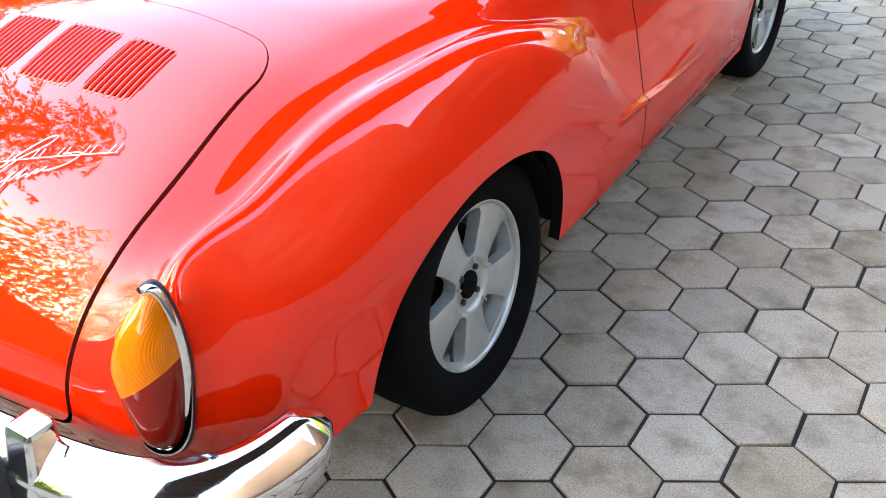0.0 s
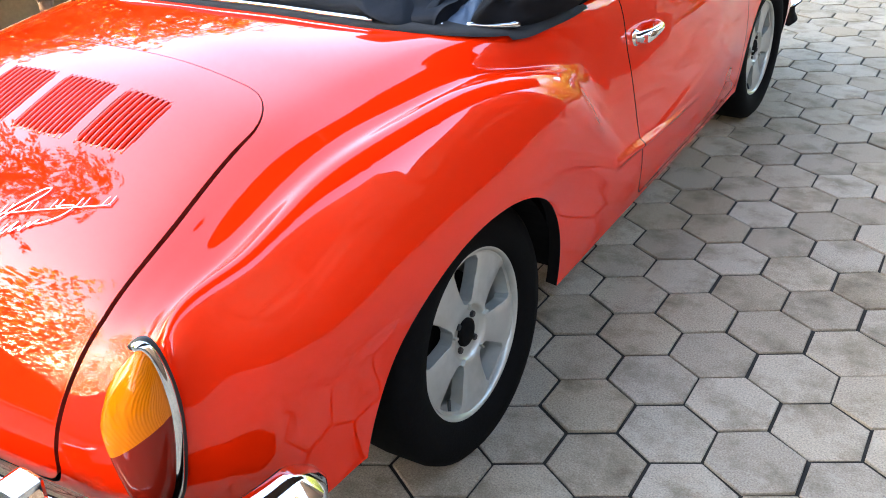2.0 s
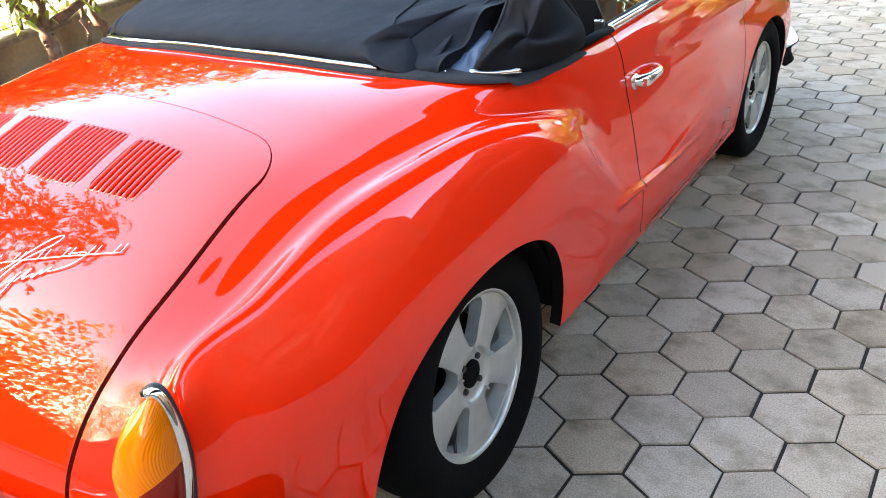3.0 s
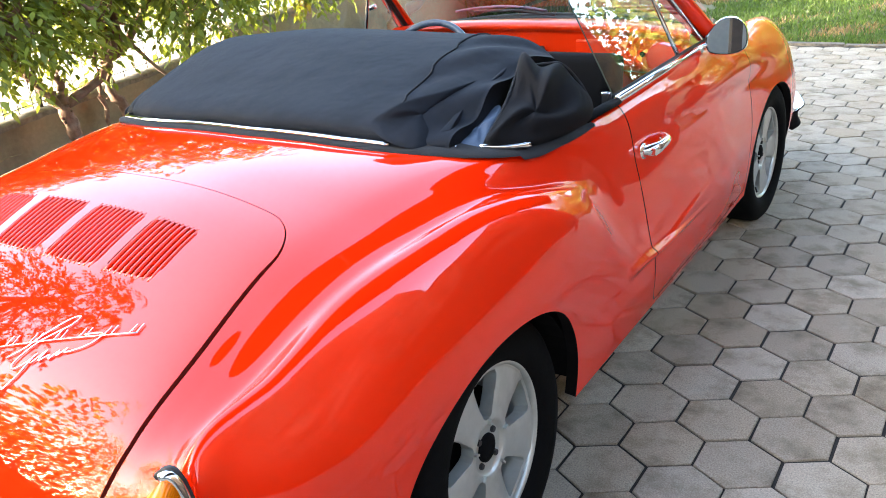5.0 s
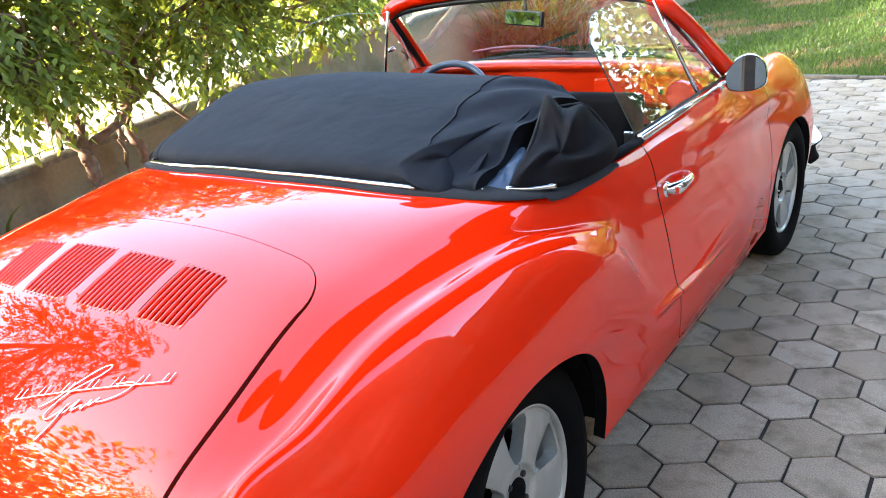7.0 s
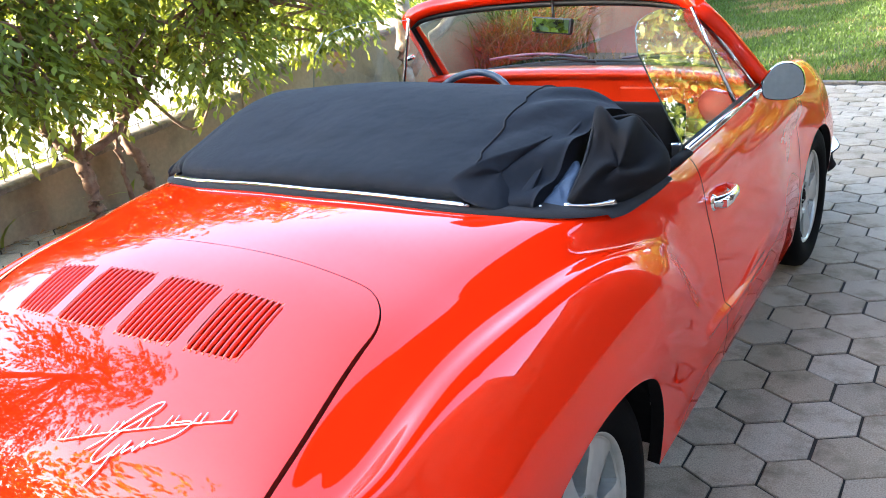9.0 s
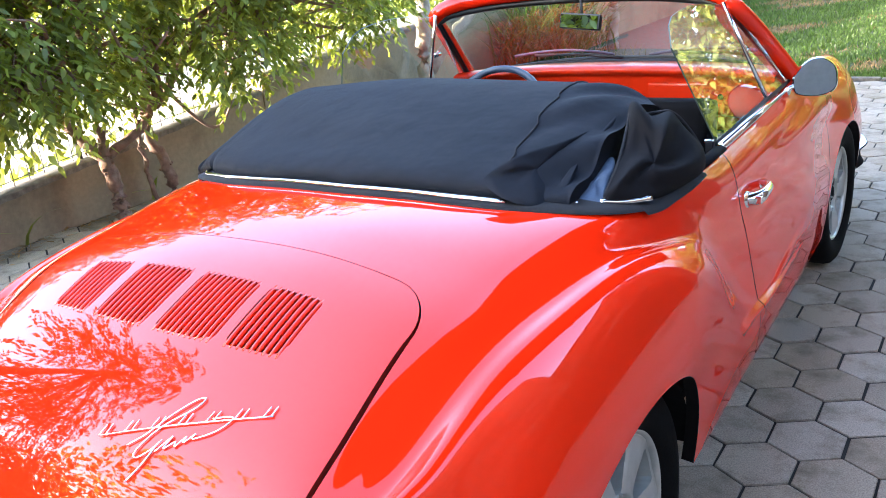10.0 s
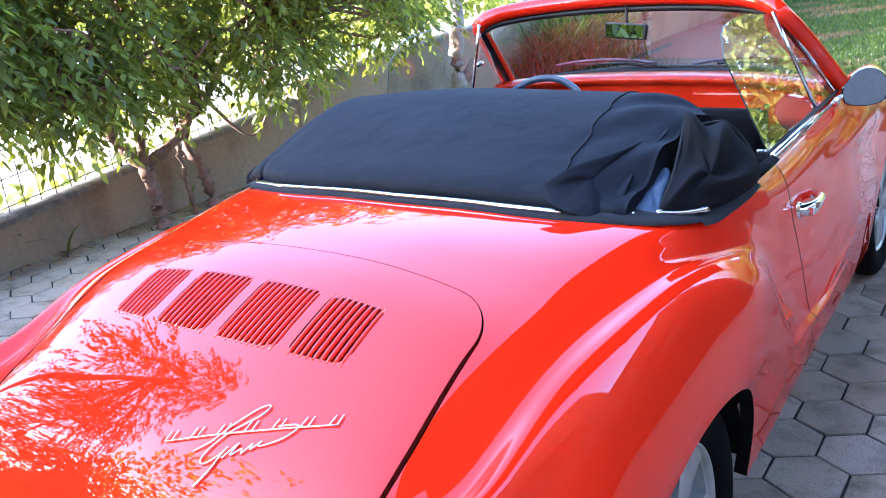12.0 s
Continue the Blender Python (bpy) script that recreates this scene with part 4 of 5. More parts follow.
V = [mm @ Vector(p) for p in face] + [mm @ Vector((p[0] * 1.06, .012, p[2] * 1.06)) for p in face] + [mm @ Vector((p[0] * .8, .034, p[2] * .8)) for p in face] + [mm @ Vector((p[0] * .35, .048, p[2] * .35)) for p in face]
m = len(face)
F = [(j * m + i, j * m + (i + 1) % m, (j + 1) * m + (i + 1) % m, (j + 1) * m + i) for j in range(3) for i in range(m)] + [tuple(range(3 * m, 4 * m))]
mpart("shell", V, F, CHROME, om, "chrome shell")
mpart("mirror_glass", [mm @ Vector((p[0] * .96, .001, p[2] * .96)) for p in face], [tuple(range(m))], MIRROR, om, "mirror glass", smooth=False)
V, F = tube([(.640, 1.475, .872), (.652, 1.478, .892), (.676, 1.505, .896), (.715, 1.540, .912)], [.016, .010, .008, .008], 8)
mpart("arm", V, F, CHROME, om)

# door handles
for sgn in (1, -1):
    h = new("door_handle")
    h.parent = doors[sgn]
    tagged(h, "chrome door handle with push button")
    V, F = tube(smooth_curve([(.684 * sgn, .862, .716), (.712 * sgn, .876, .719), (.718 * sgn, .92, .722), (.715 * sgn, .975, .724), (.686 * sgn, 1.005, .724)], 5), list(np.interp(np.arange(21), [0, 6, 12, 20], [.016, .016, .0125, .009])), 12, flat=1.15)
    mpart("grip", V, F, CHROME, h)
    for y, r in ((.862, .021), (1.004, .013)):
        V, F = tube([(.664 * sgn, y, .716), (.692 * sgn, y, .716)], [r * 1.25, r], 14)
        mpart("escutcheon", V, F, CHROME, h)
    bm = bmesh.new()
    box(bm, (-.010, -.011, -.011), (.010, .011, .011), .003, pose(.716 * sgn, .868, .718))
    part("push_button", bm, CHROME, h, "square chrome push button")

# ---- folded top ----
folded = new("folded_top")
folded.parent = car
tagged(folded, "folded black canvas top, crumpled at one end")


def bead_y(x):
    return float(np.interp(abs(x), [0, .25, .40, .53, .60, .632, .645], [.078, .088, .105, .150, .215, .29, .36]))


hx = np.linspace(-.640, .640, 81)
bead = [(x, bead_y(x), drop_on(TREE, x, bead_y(x))[0].z) for x in hx]
half_hem = [(.640, .60), (.643, .50), (.640, .40), (.632, .30), (.600, .215), (.53, .150), (.40, .105), (.25, .088), (0, .078)]
hem = smooth_curve([(-x, y, 0) for x, y in half_hem] + [(x, y, 0) for x, y in half_hem[-2::-1]], 8)
V, F = [], []
for i, q in enumerate(hem):
    t = hem[min(i + 1, len(hem) - 1)] - hem[max(i - 1, 0)]
    g = np.array((t[1], -t[0], 0)) / np.linalg.norm(t)
    z = drop_on(TREE, q[0] * .995, q[1])[0].z
    for o, h in ((.021, .000), (.018, .006), (-.012, .008), (-.08, .012)):
        p = q + g * o
        V.append((p[0], p[1], z + h - (.010 if o > 0 and abs(q[0]) > .62 else 0)))
for i in range(len(hem) - 1):
    for j in range(3):
        F.append((i * 4 + j, i * 4 + j + 1, (i + 1) * 4 + j + 1, (i + 1) * 4 + j))
mpart("hem", V, F, CLOTH_WORN, folded, "black canvas hem")
V, F = tube([(x, y, z + .011) for x, y, z in bead[2:66]], .0052, 8)
mpart("bead", V, F, CHROME, folded, "bright chrome bead")
for i in (73,):
    x, y, z = bead[i]
    bm = bmesh.new()
    bmesh.ops.create_uvsphere(bm, u_segments=8, v_segments=6, radius=.0028, matrix=Matrix.Translation((x, y + .02, z + .012)))
    part("stud", bm, CHROME, folded)

# the lump: a profile swept from side to side
PROF = [(.12, .000), (.095, .006), (.050, .013), (.022, .025), (.012, .042), (.022, .060), (.060, .078), (.13, .097), (.24, .130), (.36, .160), (.46, .174), (.56, .172), (.64, .150), (.70, .10), (.72, .02)]
pp = smooth_curve([(a, b, 0) for a, b in PROF], 5)[:, :2]
xs = np.linspace(-.775, .515, 150)
V, F = [], []
for x in xs:
    y0 = bead_y(min(abs(x), .632)) + .012
    if x < -.6:
        y0 = .215 + (-.6 - x) * .6
    end = np.clip((x + .775) / .22, 0, 1) if x < 0 else np.clip((.70 - x) / .36, 0, 1)
    h = math.sin(end * math.pi / 2) ** .75
    run = .70 * (.62 + .38 * h) - (y0 - .09) * .75
    zb = .888 - .040 * (abs(x) / .64) ** 2.2
    for i, (a, b) in enumerate(pp):
        y = y0 + a / .72 * run
        z = zb + b * (.20 + .80 * h) * 1.05
        w = .6 * np.clip((x - .30) / .2, 0, 1) * np.clip(b / .05, 0, 1)
        q = (x * .9 - (y - .3) * .75)
        fold = .016 * math.sin(q * 31 + 2.0 * math.sin(y * 6)) + .008 * math.sin(q * 67 + 1.3 + y * 9)
        soft = .0025 * math.sin(x * 9 + y * 5) + .002 * math.sin(x * 23 - y * 11) * np.clip(1 - b / .1, 0, 1)
        z += fold * w + soft
        y -= fold * w * .6 + .004 * math.sin(x * 14 + .6) * np.clip(1 - b / .08, 0, 1)
        V.append((x, y, z))
n = len(pp)
for i in range(len(xs) - 1):
    for j in range(n - 1):
        F.append((i * n + j, (i + 1) * n + j, (i + 1) * n + j + 1, i * n + j + 1))
F += [tuple(range(n)), tuple(range((len(xs) - 1) * n, len(xs) * n))]
mpart("canvas", V, F, CLOTH, folded, "taut black canvas")
Vs, Fs = tube([np.array(V[4 * n + i]) + (0, -.002, .003) for i in range(12, n - 6)], .004, 6)
mpart("piping", Vs, Fs, CLOTH_WORN, folded)
# seam
sx = int(np.argmin(np.abs(xs - .40)))
V2 = [np.array(V[(sx - (i // 6)) * n + i]) + (0, -.001, .0018) for i in range(20, n - 8)]
Vs, Fs = tube(V2, .0022, 5)
mpart("seam", Vs, Fs, CLOTH_WORN, folded)


def pillow(name, outline, centre, bulge, mat, label, wr=0.006, seed=3):
    """A soft closed form over an outline, puffed along bulge, with wrinkles."""
    O = smooth_curve(outline, 8, True)
    c, bg = np.array(centre, float), np.array(bulge, float)
    m, rings = len(O), 12
    V, F = [], []
    for side in (1, -.35):
        for i in range(rings + 1):
            f = 1 - i / rings
            for k, p in enumerate(O):
                q = c + (p - c) * f
                h = math.sqrt(max(0, 1 - f ** 2.2))
                a = 2 * math.pi * k / m
                w = wr * math.sin(3 * a + seed + 5 * f) * f * (1 - f) * 4 + wr * .8 * math.sin(q[0] * 60 + q[2] * 45 + seed) * (1 - f ** 3)
                V.append(q + bg * (h * side) + bg / np.linalg.norm(bg) * w)
        base = 0 if side == 1 else (rings + 1) * m
        for i in range(rings):
            for k in range(m):
                q = (base + i * m + k, base + i * m + (k + 1) % m, base + (i + 1) * m + (k + 1) % m, base + (i + 1) * m + k)
                F.append(q if side == 1 else q[::-1])
    return mpart(name, V, F, mat, folded, label)


pillow("flap", [(.518, .500, 1.043), (.554, .520, 1.007), (.591, .550, 1.011), (.613, .580, .970), (.651, .600, .915), (.668, .550, .878), (.652, .440, .868), (.625, .330, .868), (.577, .260, .874), (.548, .240, .883), (.540, .280, .900), (.538, .340, .932), (.529, .420, .965)], (.598, .40, .915), (.024, -.040, .030), CLOTH_IN, "crumpled black canvas flap", .013)
pillow("fold", [(.485, .520, 1.015), (.462, .490, 1.003), (.450, .420, .975), (.442, .330, .935), (.451, .240, .905), (.463, .165, .895), (.490, .175, .893), (.489, .220, .905), (.485, .300, .930), (.489, .400, .965), (.492, .490, 1.003)], (.466, .33, .945), (.012, -.026, .020), CLOTH, "turned-over canvas fold", .003, 1)
pillow("lining", [(.517, .380, .944), (.481, .350, .932), (.488, .260, .907), (.498, .200, .890), (.556, .212, .884), (.548, .280, .902), (.540, .340, .930)], (.518, .275, .909), (.004, -.008, .008), LINING, "pale blue-grey lining", .003, 2)
pillow("lower_fold", [(.345, .120, .955), (.380, .165, .984), (.407, .220, .993), (.451, .320, .998), (.476, .460, .998), (.462, .400, .968), (.450, .310, .925), (.468, .150, .902), (.435, .105, .912), (.383, .100, .930)], (.42, .21, .955), (.003, -.010, .004), CLOTH, "slack canvas fold", .0025, 4)
for pts in ([(.523, .490, 1.036), (.538, .400, .974), (.552, .320, .936), (.556, .255, .905), (.562, .225, .886)], [(.540, .500, 1.012), (.566, .535, 1.012), (.594, .556, 1.008), (.622, .585, .966), (.652, .592, .915)], [(.476, .500, 1.016), (.462, .430, .985), (.452, .330, .945), (.456, .240, .914), (.464, .158, .897)]):
    V, F = tube(smooth_curve(pts, 6), .0035, 6)
    mpart("piping", V, F, CLOTH_WORN, folded)
V, F = tube(smooth_curve([(.555, .222, .892), (.60, .255, .885), (.632, .305, .880)], 6), [.006] * 11 + [.008, .009], 8)
mpart("bead_tip", V, F, CHROME, folded, "chrome bead end")


# ---- the ground ----
def sheet(name, pts, z, mat, label, category, kind="structure"):
    bm = bmesh.new()
    bm.faces.new([bm.verts.new((x, y, z)) for x, y in pts])
    ob = part(name, bm, mat)
    return tagged(ob, label, category, "", kind)


sheet("ground", [(-400, -400), (400, -400), (400, 400), (-400, 400)], -.030, LAWN, "lawn and earth reaching into the distance", "ground")
sheet("paver_bed", [(-3.6, -8), (6.5, -8), (6.5, 6.62), (-3.6, 6.62)], -.007, SAND, "dark sand bed in the joints of the pavers", "paving bed")
sheet("soil_bed", [(-3.4, 6.74), (-.95, 6.74), (-1.25, 8.2), (-2.1, 10.2), (-3.3, 13.0), (-5.5, 18), (-14, 18), (-14, 6.74)], -.024, material("red_soil", (0.15, 0.08, 0.048), .95, grain=.35, grain_scale=20, stain=.6, stain_scale=1.2, dirt=(.13, .085, .05), bump=.7), "red-brown bare soil with dry litter", "soil")
sheet("road", [(-40, -40), (-3.75, -40), (-3.75, 40), (-40, 40)], -.022, ROADM, "pale sunlit road beyond the wall", "road")

SIDE = .1155
X0, Y0 = 1.1555, .405
C30, S30 = math.cos(radians(30)), .5


def paver_mesh(r, chamfer=.0026, h=.03):
    V, F = [], []
    for rr, z in ((r, -h), (r, -chamfer), (r - chamfer, -.0008), (r * .55, 0)):
        for k in range(6):
            a = radians(60 * k + 30)
            V.append((rr * math.cos(a), rr * math.sin(a), z))
    for ring in range(3):
        for k in range(6):
            a, b = ring * 6 + k, ring * 6 + (k + 1) % 6
            F.append((a, b, b + 6, a + 6))
    F.append(tuple(range(18, 24)))
    return V, F


PV, PF = paver_mesh(SIDE - .0048)
paving = thing("paving", "grey hexagonal concrete pavers", "pavement", kind="structure")
rng = random.Random(5)
near, far_v, far_f = [], [], []
for i in range(-60, 60):
    for j in range(-80, 80):
        u, v = 1.5 * i * SIDE, (math.sqrt(3) / 2 * i + math.sqrt(3) * j) * SIDE
        x, y = C30 * u - S30 * v + X0, S30 * u + C30 * v + Y0
        if not (-3.52 < x < 6.42 and -5.9 < y < 6.58):
            continue
        x, y = x + rng.gauss(0, .0009), y + rng.gauss(0, .0009)
        tilt = (rng.gauss(0, .35), rng.gauss(0, .35), rng.gauss(0, .5))
        dz = rng.gauss(0, .0013)
        if .62 < x < 2.35 and -1.0 < y < 4.6:
            near.append((x, y, dz, tilt))
        else:
            m4 = pose(x, y, dz, *tilt)
            base = len(far_v)
            far_v += [tuple(m4 @ Vector(p)) for p in PV]
            far_f += [tuple(base + k for k in f) for f in PF]
ob = mpart("paver_field", far_v, far_f, PAVER_FAR, paving, smooth=False)
tagged(ob, kind="stuff")
PME = mesh_of("paver", PV, PF, PAVER, smooth=False)
for x, y, dz, tilt in near:
    ob = new("paver", PME)
    ob.parent = paving
    ob.matrix_basis = pose(x, y, dz, *tilt)

# kerb between pavers and lawn
kerb = thing("kerb", "weathered concrete kerb edging the lawn", "kerb", kind="structure")
for k in range(12):
    bm = bmesh.new()
    box(bm, (-3.5 + k * .76, 6.62, -.05), (-3.5 + k * .76 + .752, 6.70, .012 + .004 * math.sin(k * 2.1)), .008)
    part("kerb_stone", bm, KERBM, kerb)


# ---- wall and fence on the left ----
def rake_wall(name, x0, x1, ys, tops, mat, label, capm):
    w = thing(name, label, "wall", kind="structure")
    V, F = [], []
    for y, t in zip(ys, tops):
        V += [(x0, y, -.03), (x1, y, -.03), (x1, y, t), (x0, y, t)]
    for i in range(len(ys) - 1):
        a = i * 4
        F += [(a + 1, a + 5, a + 6, a + 2), (a + 2, a + 6, a + 7, a + 3), (a + 4, a, a + 3, a + 7)]
    F += [(0, 1, 2, 3), tuple(len(V) - 4 + k for k in (3, 2, 1, 0))]
    mpart("wall_face", V, F, mat, w, smooth=False)
    V, F = [], []
    yy = np.arange(ys[0], ys[-1], .06)
    r = random.Random(2)
    for y in yy:
        t = np.interp(y, ys, tops)
        for dx, dz in ((-.015, .004), (-.012, .034), (.0, .040), (.5, .044), (1.0, .038), (1.012, .030), (1.015, .004)):
            V.append((x0 + (x1 - x0) * dx + r.uniform(-.004, .004) if 0 < dx < 1 else (x0 - .015 if dx <= 0 else x1 + .015) + r.uniform(-.005, .005), y, t + dz + r.uniform(-.004, .004)))
    for i in range(len(yy) - 1):
        for j in range(6):
            a = i * 7 + j
            F.append((a, a + 1, a + 8, a + 7))
    mpart("cap", V, F, capm, w, "rough mortar cap")
    return w


rake_wall("wall_low", -3.62, -3.47, [-8, 0, .876, 1.62, 2.77, 3.3], [.12, .17, .235, .315, .42, .47], RENDERED, "low weathered beige rendered wall", CAP)
rake_wall("wall_high", -3.62, -3.46, [3.3, 3.52, 5.26, 9.0, 16.0], [.575, .585, .67, .84, 1.1], RENDERED, "higher beige rendered garden wall", CAP)
fence = thing("wire_fence", "thin welded wire mesh fence on the wall", "fence")
for y in np.arange(-2.0, 3.3, 1.25):
    b = np.interp(y, [0, .876, 1.62, 2.77, 3.3], [.17, .235, .315, .42, .47])
    V, F = tube([(-3.545, y, b), (-3.545, y, b + .95)], .016, 8)
    mpart("post", V, F, WIRE, fence, "thin metal post")
for y in np.arange(-2.0, 3.28, .10):
    b = np.interp(y, [0, .876, 1.62, 2.77, 3.3], [.17, .235, .315, .42, .47]) + .02
    V, F = tube([(-3.545, y, b), (-3.545, y, b + .92)], .0035, 5)
    mpart("wire", V, F, WIRE, fence)
for k in range(6):
    V, F = tube([(-3.541, y, np.interp(y, [0, .876, 1.62, 2.77, 3.3], [.17, .235, .315, .42, .47]) + .08 + k * .155) for y in (-2, 0, .876, 1.62, 2.77, 3.25)], .0035, 5)
    mpart("wire", V, F, WIRE, fence)


# ---- plants ----
def leaf_blades(specs):
    """Pointed leaves, each a folded strip: rows of base, direction, side (three numbers each), length, width, droop."""
    A = np.asarray(specs, float)
    p, d, s, L, w = A[:, 0:3], A[:, 3:6], A[:, 6:9], A[:, 9:10], A[:, 10:11]
    up, dr = np.cross(s, d), A[:, 11:12] * (0, 0, 1)
    V = np.stack([p, p + d * L * .30 + s * w * .5 - up * w * .10, p + d * L * .30 - s * w * .5 - up * w * .10, p + d * L * .62 + s * w * .40 - dr * .45, p + d * L * .62 - s * w * .40 - dr * .45, p + d * L - dr], 1).reshape(-1, 3)
    F = []
    for b in range(0, len(V), 6):
        F += [(b, b + 1, b + 2), (b + 1, b + 3, b + 4, b + 2), (b + 3, b + 5, b + 4)]
    return V, F


def unit(v):
    return v / (np.linalg.norm(v, axis=-1, keepdims=True) + 1e-9)


def density(radii):
    """How many more sprays a leaf mass needs than one of half a metre."""
    a, b, c = radii
    return (a * b + b * c + a * c) / .75


def tree(name, base, stems, crown, sprays, label, seed, leaf=.075, bark=BARK, leafm=LEAF, knots=0, per=9):
    """stems: end points of the main limbs; crown: list of (centre, radii) for the leaf masses."""
    r = np.random.RandomState(seed)
    t = thing(name, label, "tree", base)
    bx = np.array(base, float)
    TV, TF, WV, WF = [], [], [], []

    def add(V, F):
        o = len(TV)
        TV.extend(np.array(v) - bx for v in V)
        TF.extend(tuple(o + i for i in f) for f in F)

    def twig(V, F):
        o = len(WV)
        WV.extend(np.array(v) - bx for v in V)
        WF.extend(tuple(o + i for i in f) for f in F)

    tips = []
    for pts, r0, r1 in stems:
        c = smooth_curve(pts, 6)
        c[1:-1] += r.normal(0, .008, c[1:-1].shape)
        add(*tube(c, np.linspace(r0, r1, len(c)), 9))
        tips.append(c)
        for q in range(knots):
            k = r.randint(1, len(c) - 1)
            a = r.uniform(0, 6.28)
            rr = r0 + (r1 - r0) * k / len(c)
            o = c[k] + rr * np.array((math.cos(a), math.sin(a), 0))
            add(*tube([o, o + .014 * np.array((math.cos(a), math.sin(a), .3))], [.011, .004], 5))
    specs = []
    for centre, radii in crown:
        centre, radii = np.array(centre, float), np.array(radii, float)
        limbs = []
        for k in range(9):
            d = unit(r.normal(0, 1, 3))
            e = centre + d * radii * .75
            o = min((c[-1 - r.randint(0, 3)] for c in tips), key=lambda p: np.linalg.norm(p - centre) + r.uniform(0, .5))
            mid = (o + e) / 2 + r.normal(0, .12, 3)
            c = smooth_curve([o, mid, e], 6)
            (add if stems[0][1] > .03 else twig)(*tube(c, np.linspace(.016, .005, len(c)) * (1 if stems[0][1] > .03 else .4), 6))
            limbs.append(c)
        n = max(8, int(sprays * density(radii)))
        d = unit(r.normal(0, 1, (n, 3)))
        lump = 1 + .22 * np.sin(d[:, 0] * 5 + d[:, 1] * 4 + seed) * np.cos(d[:, 2] * 6 + d[:, 1] * 3)
        p = centre + d * radii * (r.uniform(.2, 1, n) ** .5 * lump)[:, None]
        out = unit(d * (1, 1, .3) + r.normal(0, .5, (n, 3)) + (0, 0, -.25))
        for k in np.flatnonzero(r.rand(n) < .10):
            twig(*tube([p[k] - out[k] * r.uniform(.12, .3), p[k]], [.004, .002], 4))
        for q in range(per):
            side = unit(np.cross(out, (0, 0, 1.0)) + r.normal(0, .15, (n, 3))) * (1 if q % 2 else -1)
            dd = unit(out * .65 + side * .75 + (0, 0, -.30) + r.normal(0, .12, (n, 3)))
            ss = unit(np.cross(dd, np.array((0, 0, 1.0)) + r.normal(0, .35, (n, 3))))
            L = leaf * r.uniform(.7, 1.25, (n, 1))
            specs.append(np.hstack([p + out * leaf * .32 * q - (0, 0, .002 * q * q) - bx, dd, ss, L, L * .44, L * .25]))
    specs = np.concatenate(specs)
    mpart("trunk", TV, TF, bark, t, "reddish flaking bark" if bark is BARK else "pale mottled bark")
    if WV:
        tagged(mpart("twigs", WV, WF, bark, t), kind="stuff")
    V, F = leaf_blades(specs)
    mpart("crown", V, F, leafm, t, "pointed yellow-green leaves")
    return t


tree("garden_tree", (-3.20, 1.74, 0), [([(-3.20, 1.74, -.02), (-3.22, 1.73, .20), (-3.24, 1.71, .41)], .047, .042), ([(-3.24, 1.71, .40), (-3.30, 1.60, .56), (-3.38, 1.48, .80), (-3.42, 1.35, 1.15)], .034, .018), ([(-3.24, 1.71, .40), (-3.26, 1.72, .58), (-3.28, 1.74, .85), (-3.3, 1.8, 1.3)], .034, .018), ([(-3.24, 1.72, .41), (-3.18, 1.88, .50), (-3.12, 2.02, .66), (-3.05, 2.1, 1.1)], .032, .016), ([(-3.30, 1.60, .56), (-3.20, 1.46, .72), (-3.05, 1.28, .95)], .022, .012)],
     [((-3.15, .80, 1.22), (.58, .62, .44)), ((-3.15, .30, 1.45), (.58, .70, .55)), ((-3.20, 1.62, 1.28), (.55, .60, .42)), ((-2.90, 1.15, 1.02), (.34, .44, .32)), ((-3.2, 1.75, .86), (.36, .40, .20)), ((-3.25, 1.6, 1.90), (.85, 1.05, .50)), ((-3.15, -.2, 1.35), (.5, .6, .45)), ((-3.25, .9, 1.85), (.6, .8, .5))], 300, "small garden tree with reddish knobbly trunk and yellow-green leaves", 11, knots=16, leaf=.060)
tree("garden_tree", (-3.24, 2.18, 0), [([(-3.24, 2.18, -.02), (-3.28, 2.16, .25), (-3.32, 2.12, .52), (-3.30, 2.2, 1.0)], .040, .028), ([(-3.32, 2.12, .55), (-3.2, 2.5, .95), (-3.1, 2.9, 1.3)], .030, .016)],
     [((-3.10, 2.45, 1.28), (.52, .58, .44)), ((-3.05, 2.85, 1.70), (.80, .90, .48)), ((-2.95, 3.40, 1.28), (.55, .62, .44)), ((-2.85, 2.60, .96), (.30, .38, .26)), ((-2.95, 4.05, 1.15), (.35, .45, .30)), ((-3.2, 2.5, 2.1), (.8, 1.0, .45)), ((-3.22, 2.80, .70), (.05, .07, .16))], 300, "small garden tree with knobbly trunk beside the wall", 12, knots=14, leaf=.060)
tree("sapling", (-3.26, 2.02, 0), [([(-3.26, 2.02, -.02), (-3.28, 2.01, .3), (-3.26, 1.99, .6), (-3.22, 2.02, .85)], .018, .012)], [((-3.2, 2.0, .98), (.14, .16, .10))], 40, "thin young tree between two garden trees", 18, leaf=.07)
tree("tall_tree", (-4.3, -1.0, -.02), [([(-4.3, -1.0, -.02), (-4.25, -.95, 1.4), (-4.1, -.8, 2.8), (-4.0, -.7, 4.2)], .10, .03)],
     [((-3.9, -.95, 3.45), (.85, .95, .8)), ((-4.2, -1.8, 2.9), (.9, .8, .8)), ((-3.75, -.75, 4.5), (.45, .45, .65)), ((-4.1, -2.4, 2.2), (.8, .8, .9))], 105, "taller feathery tree beyond the wall", 13, leafm=LEAF_DARK, per=11, leaf=.07)
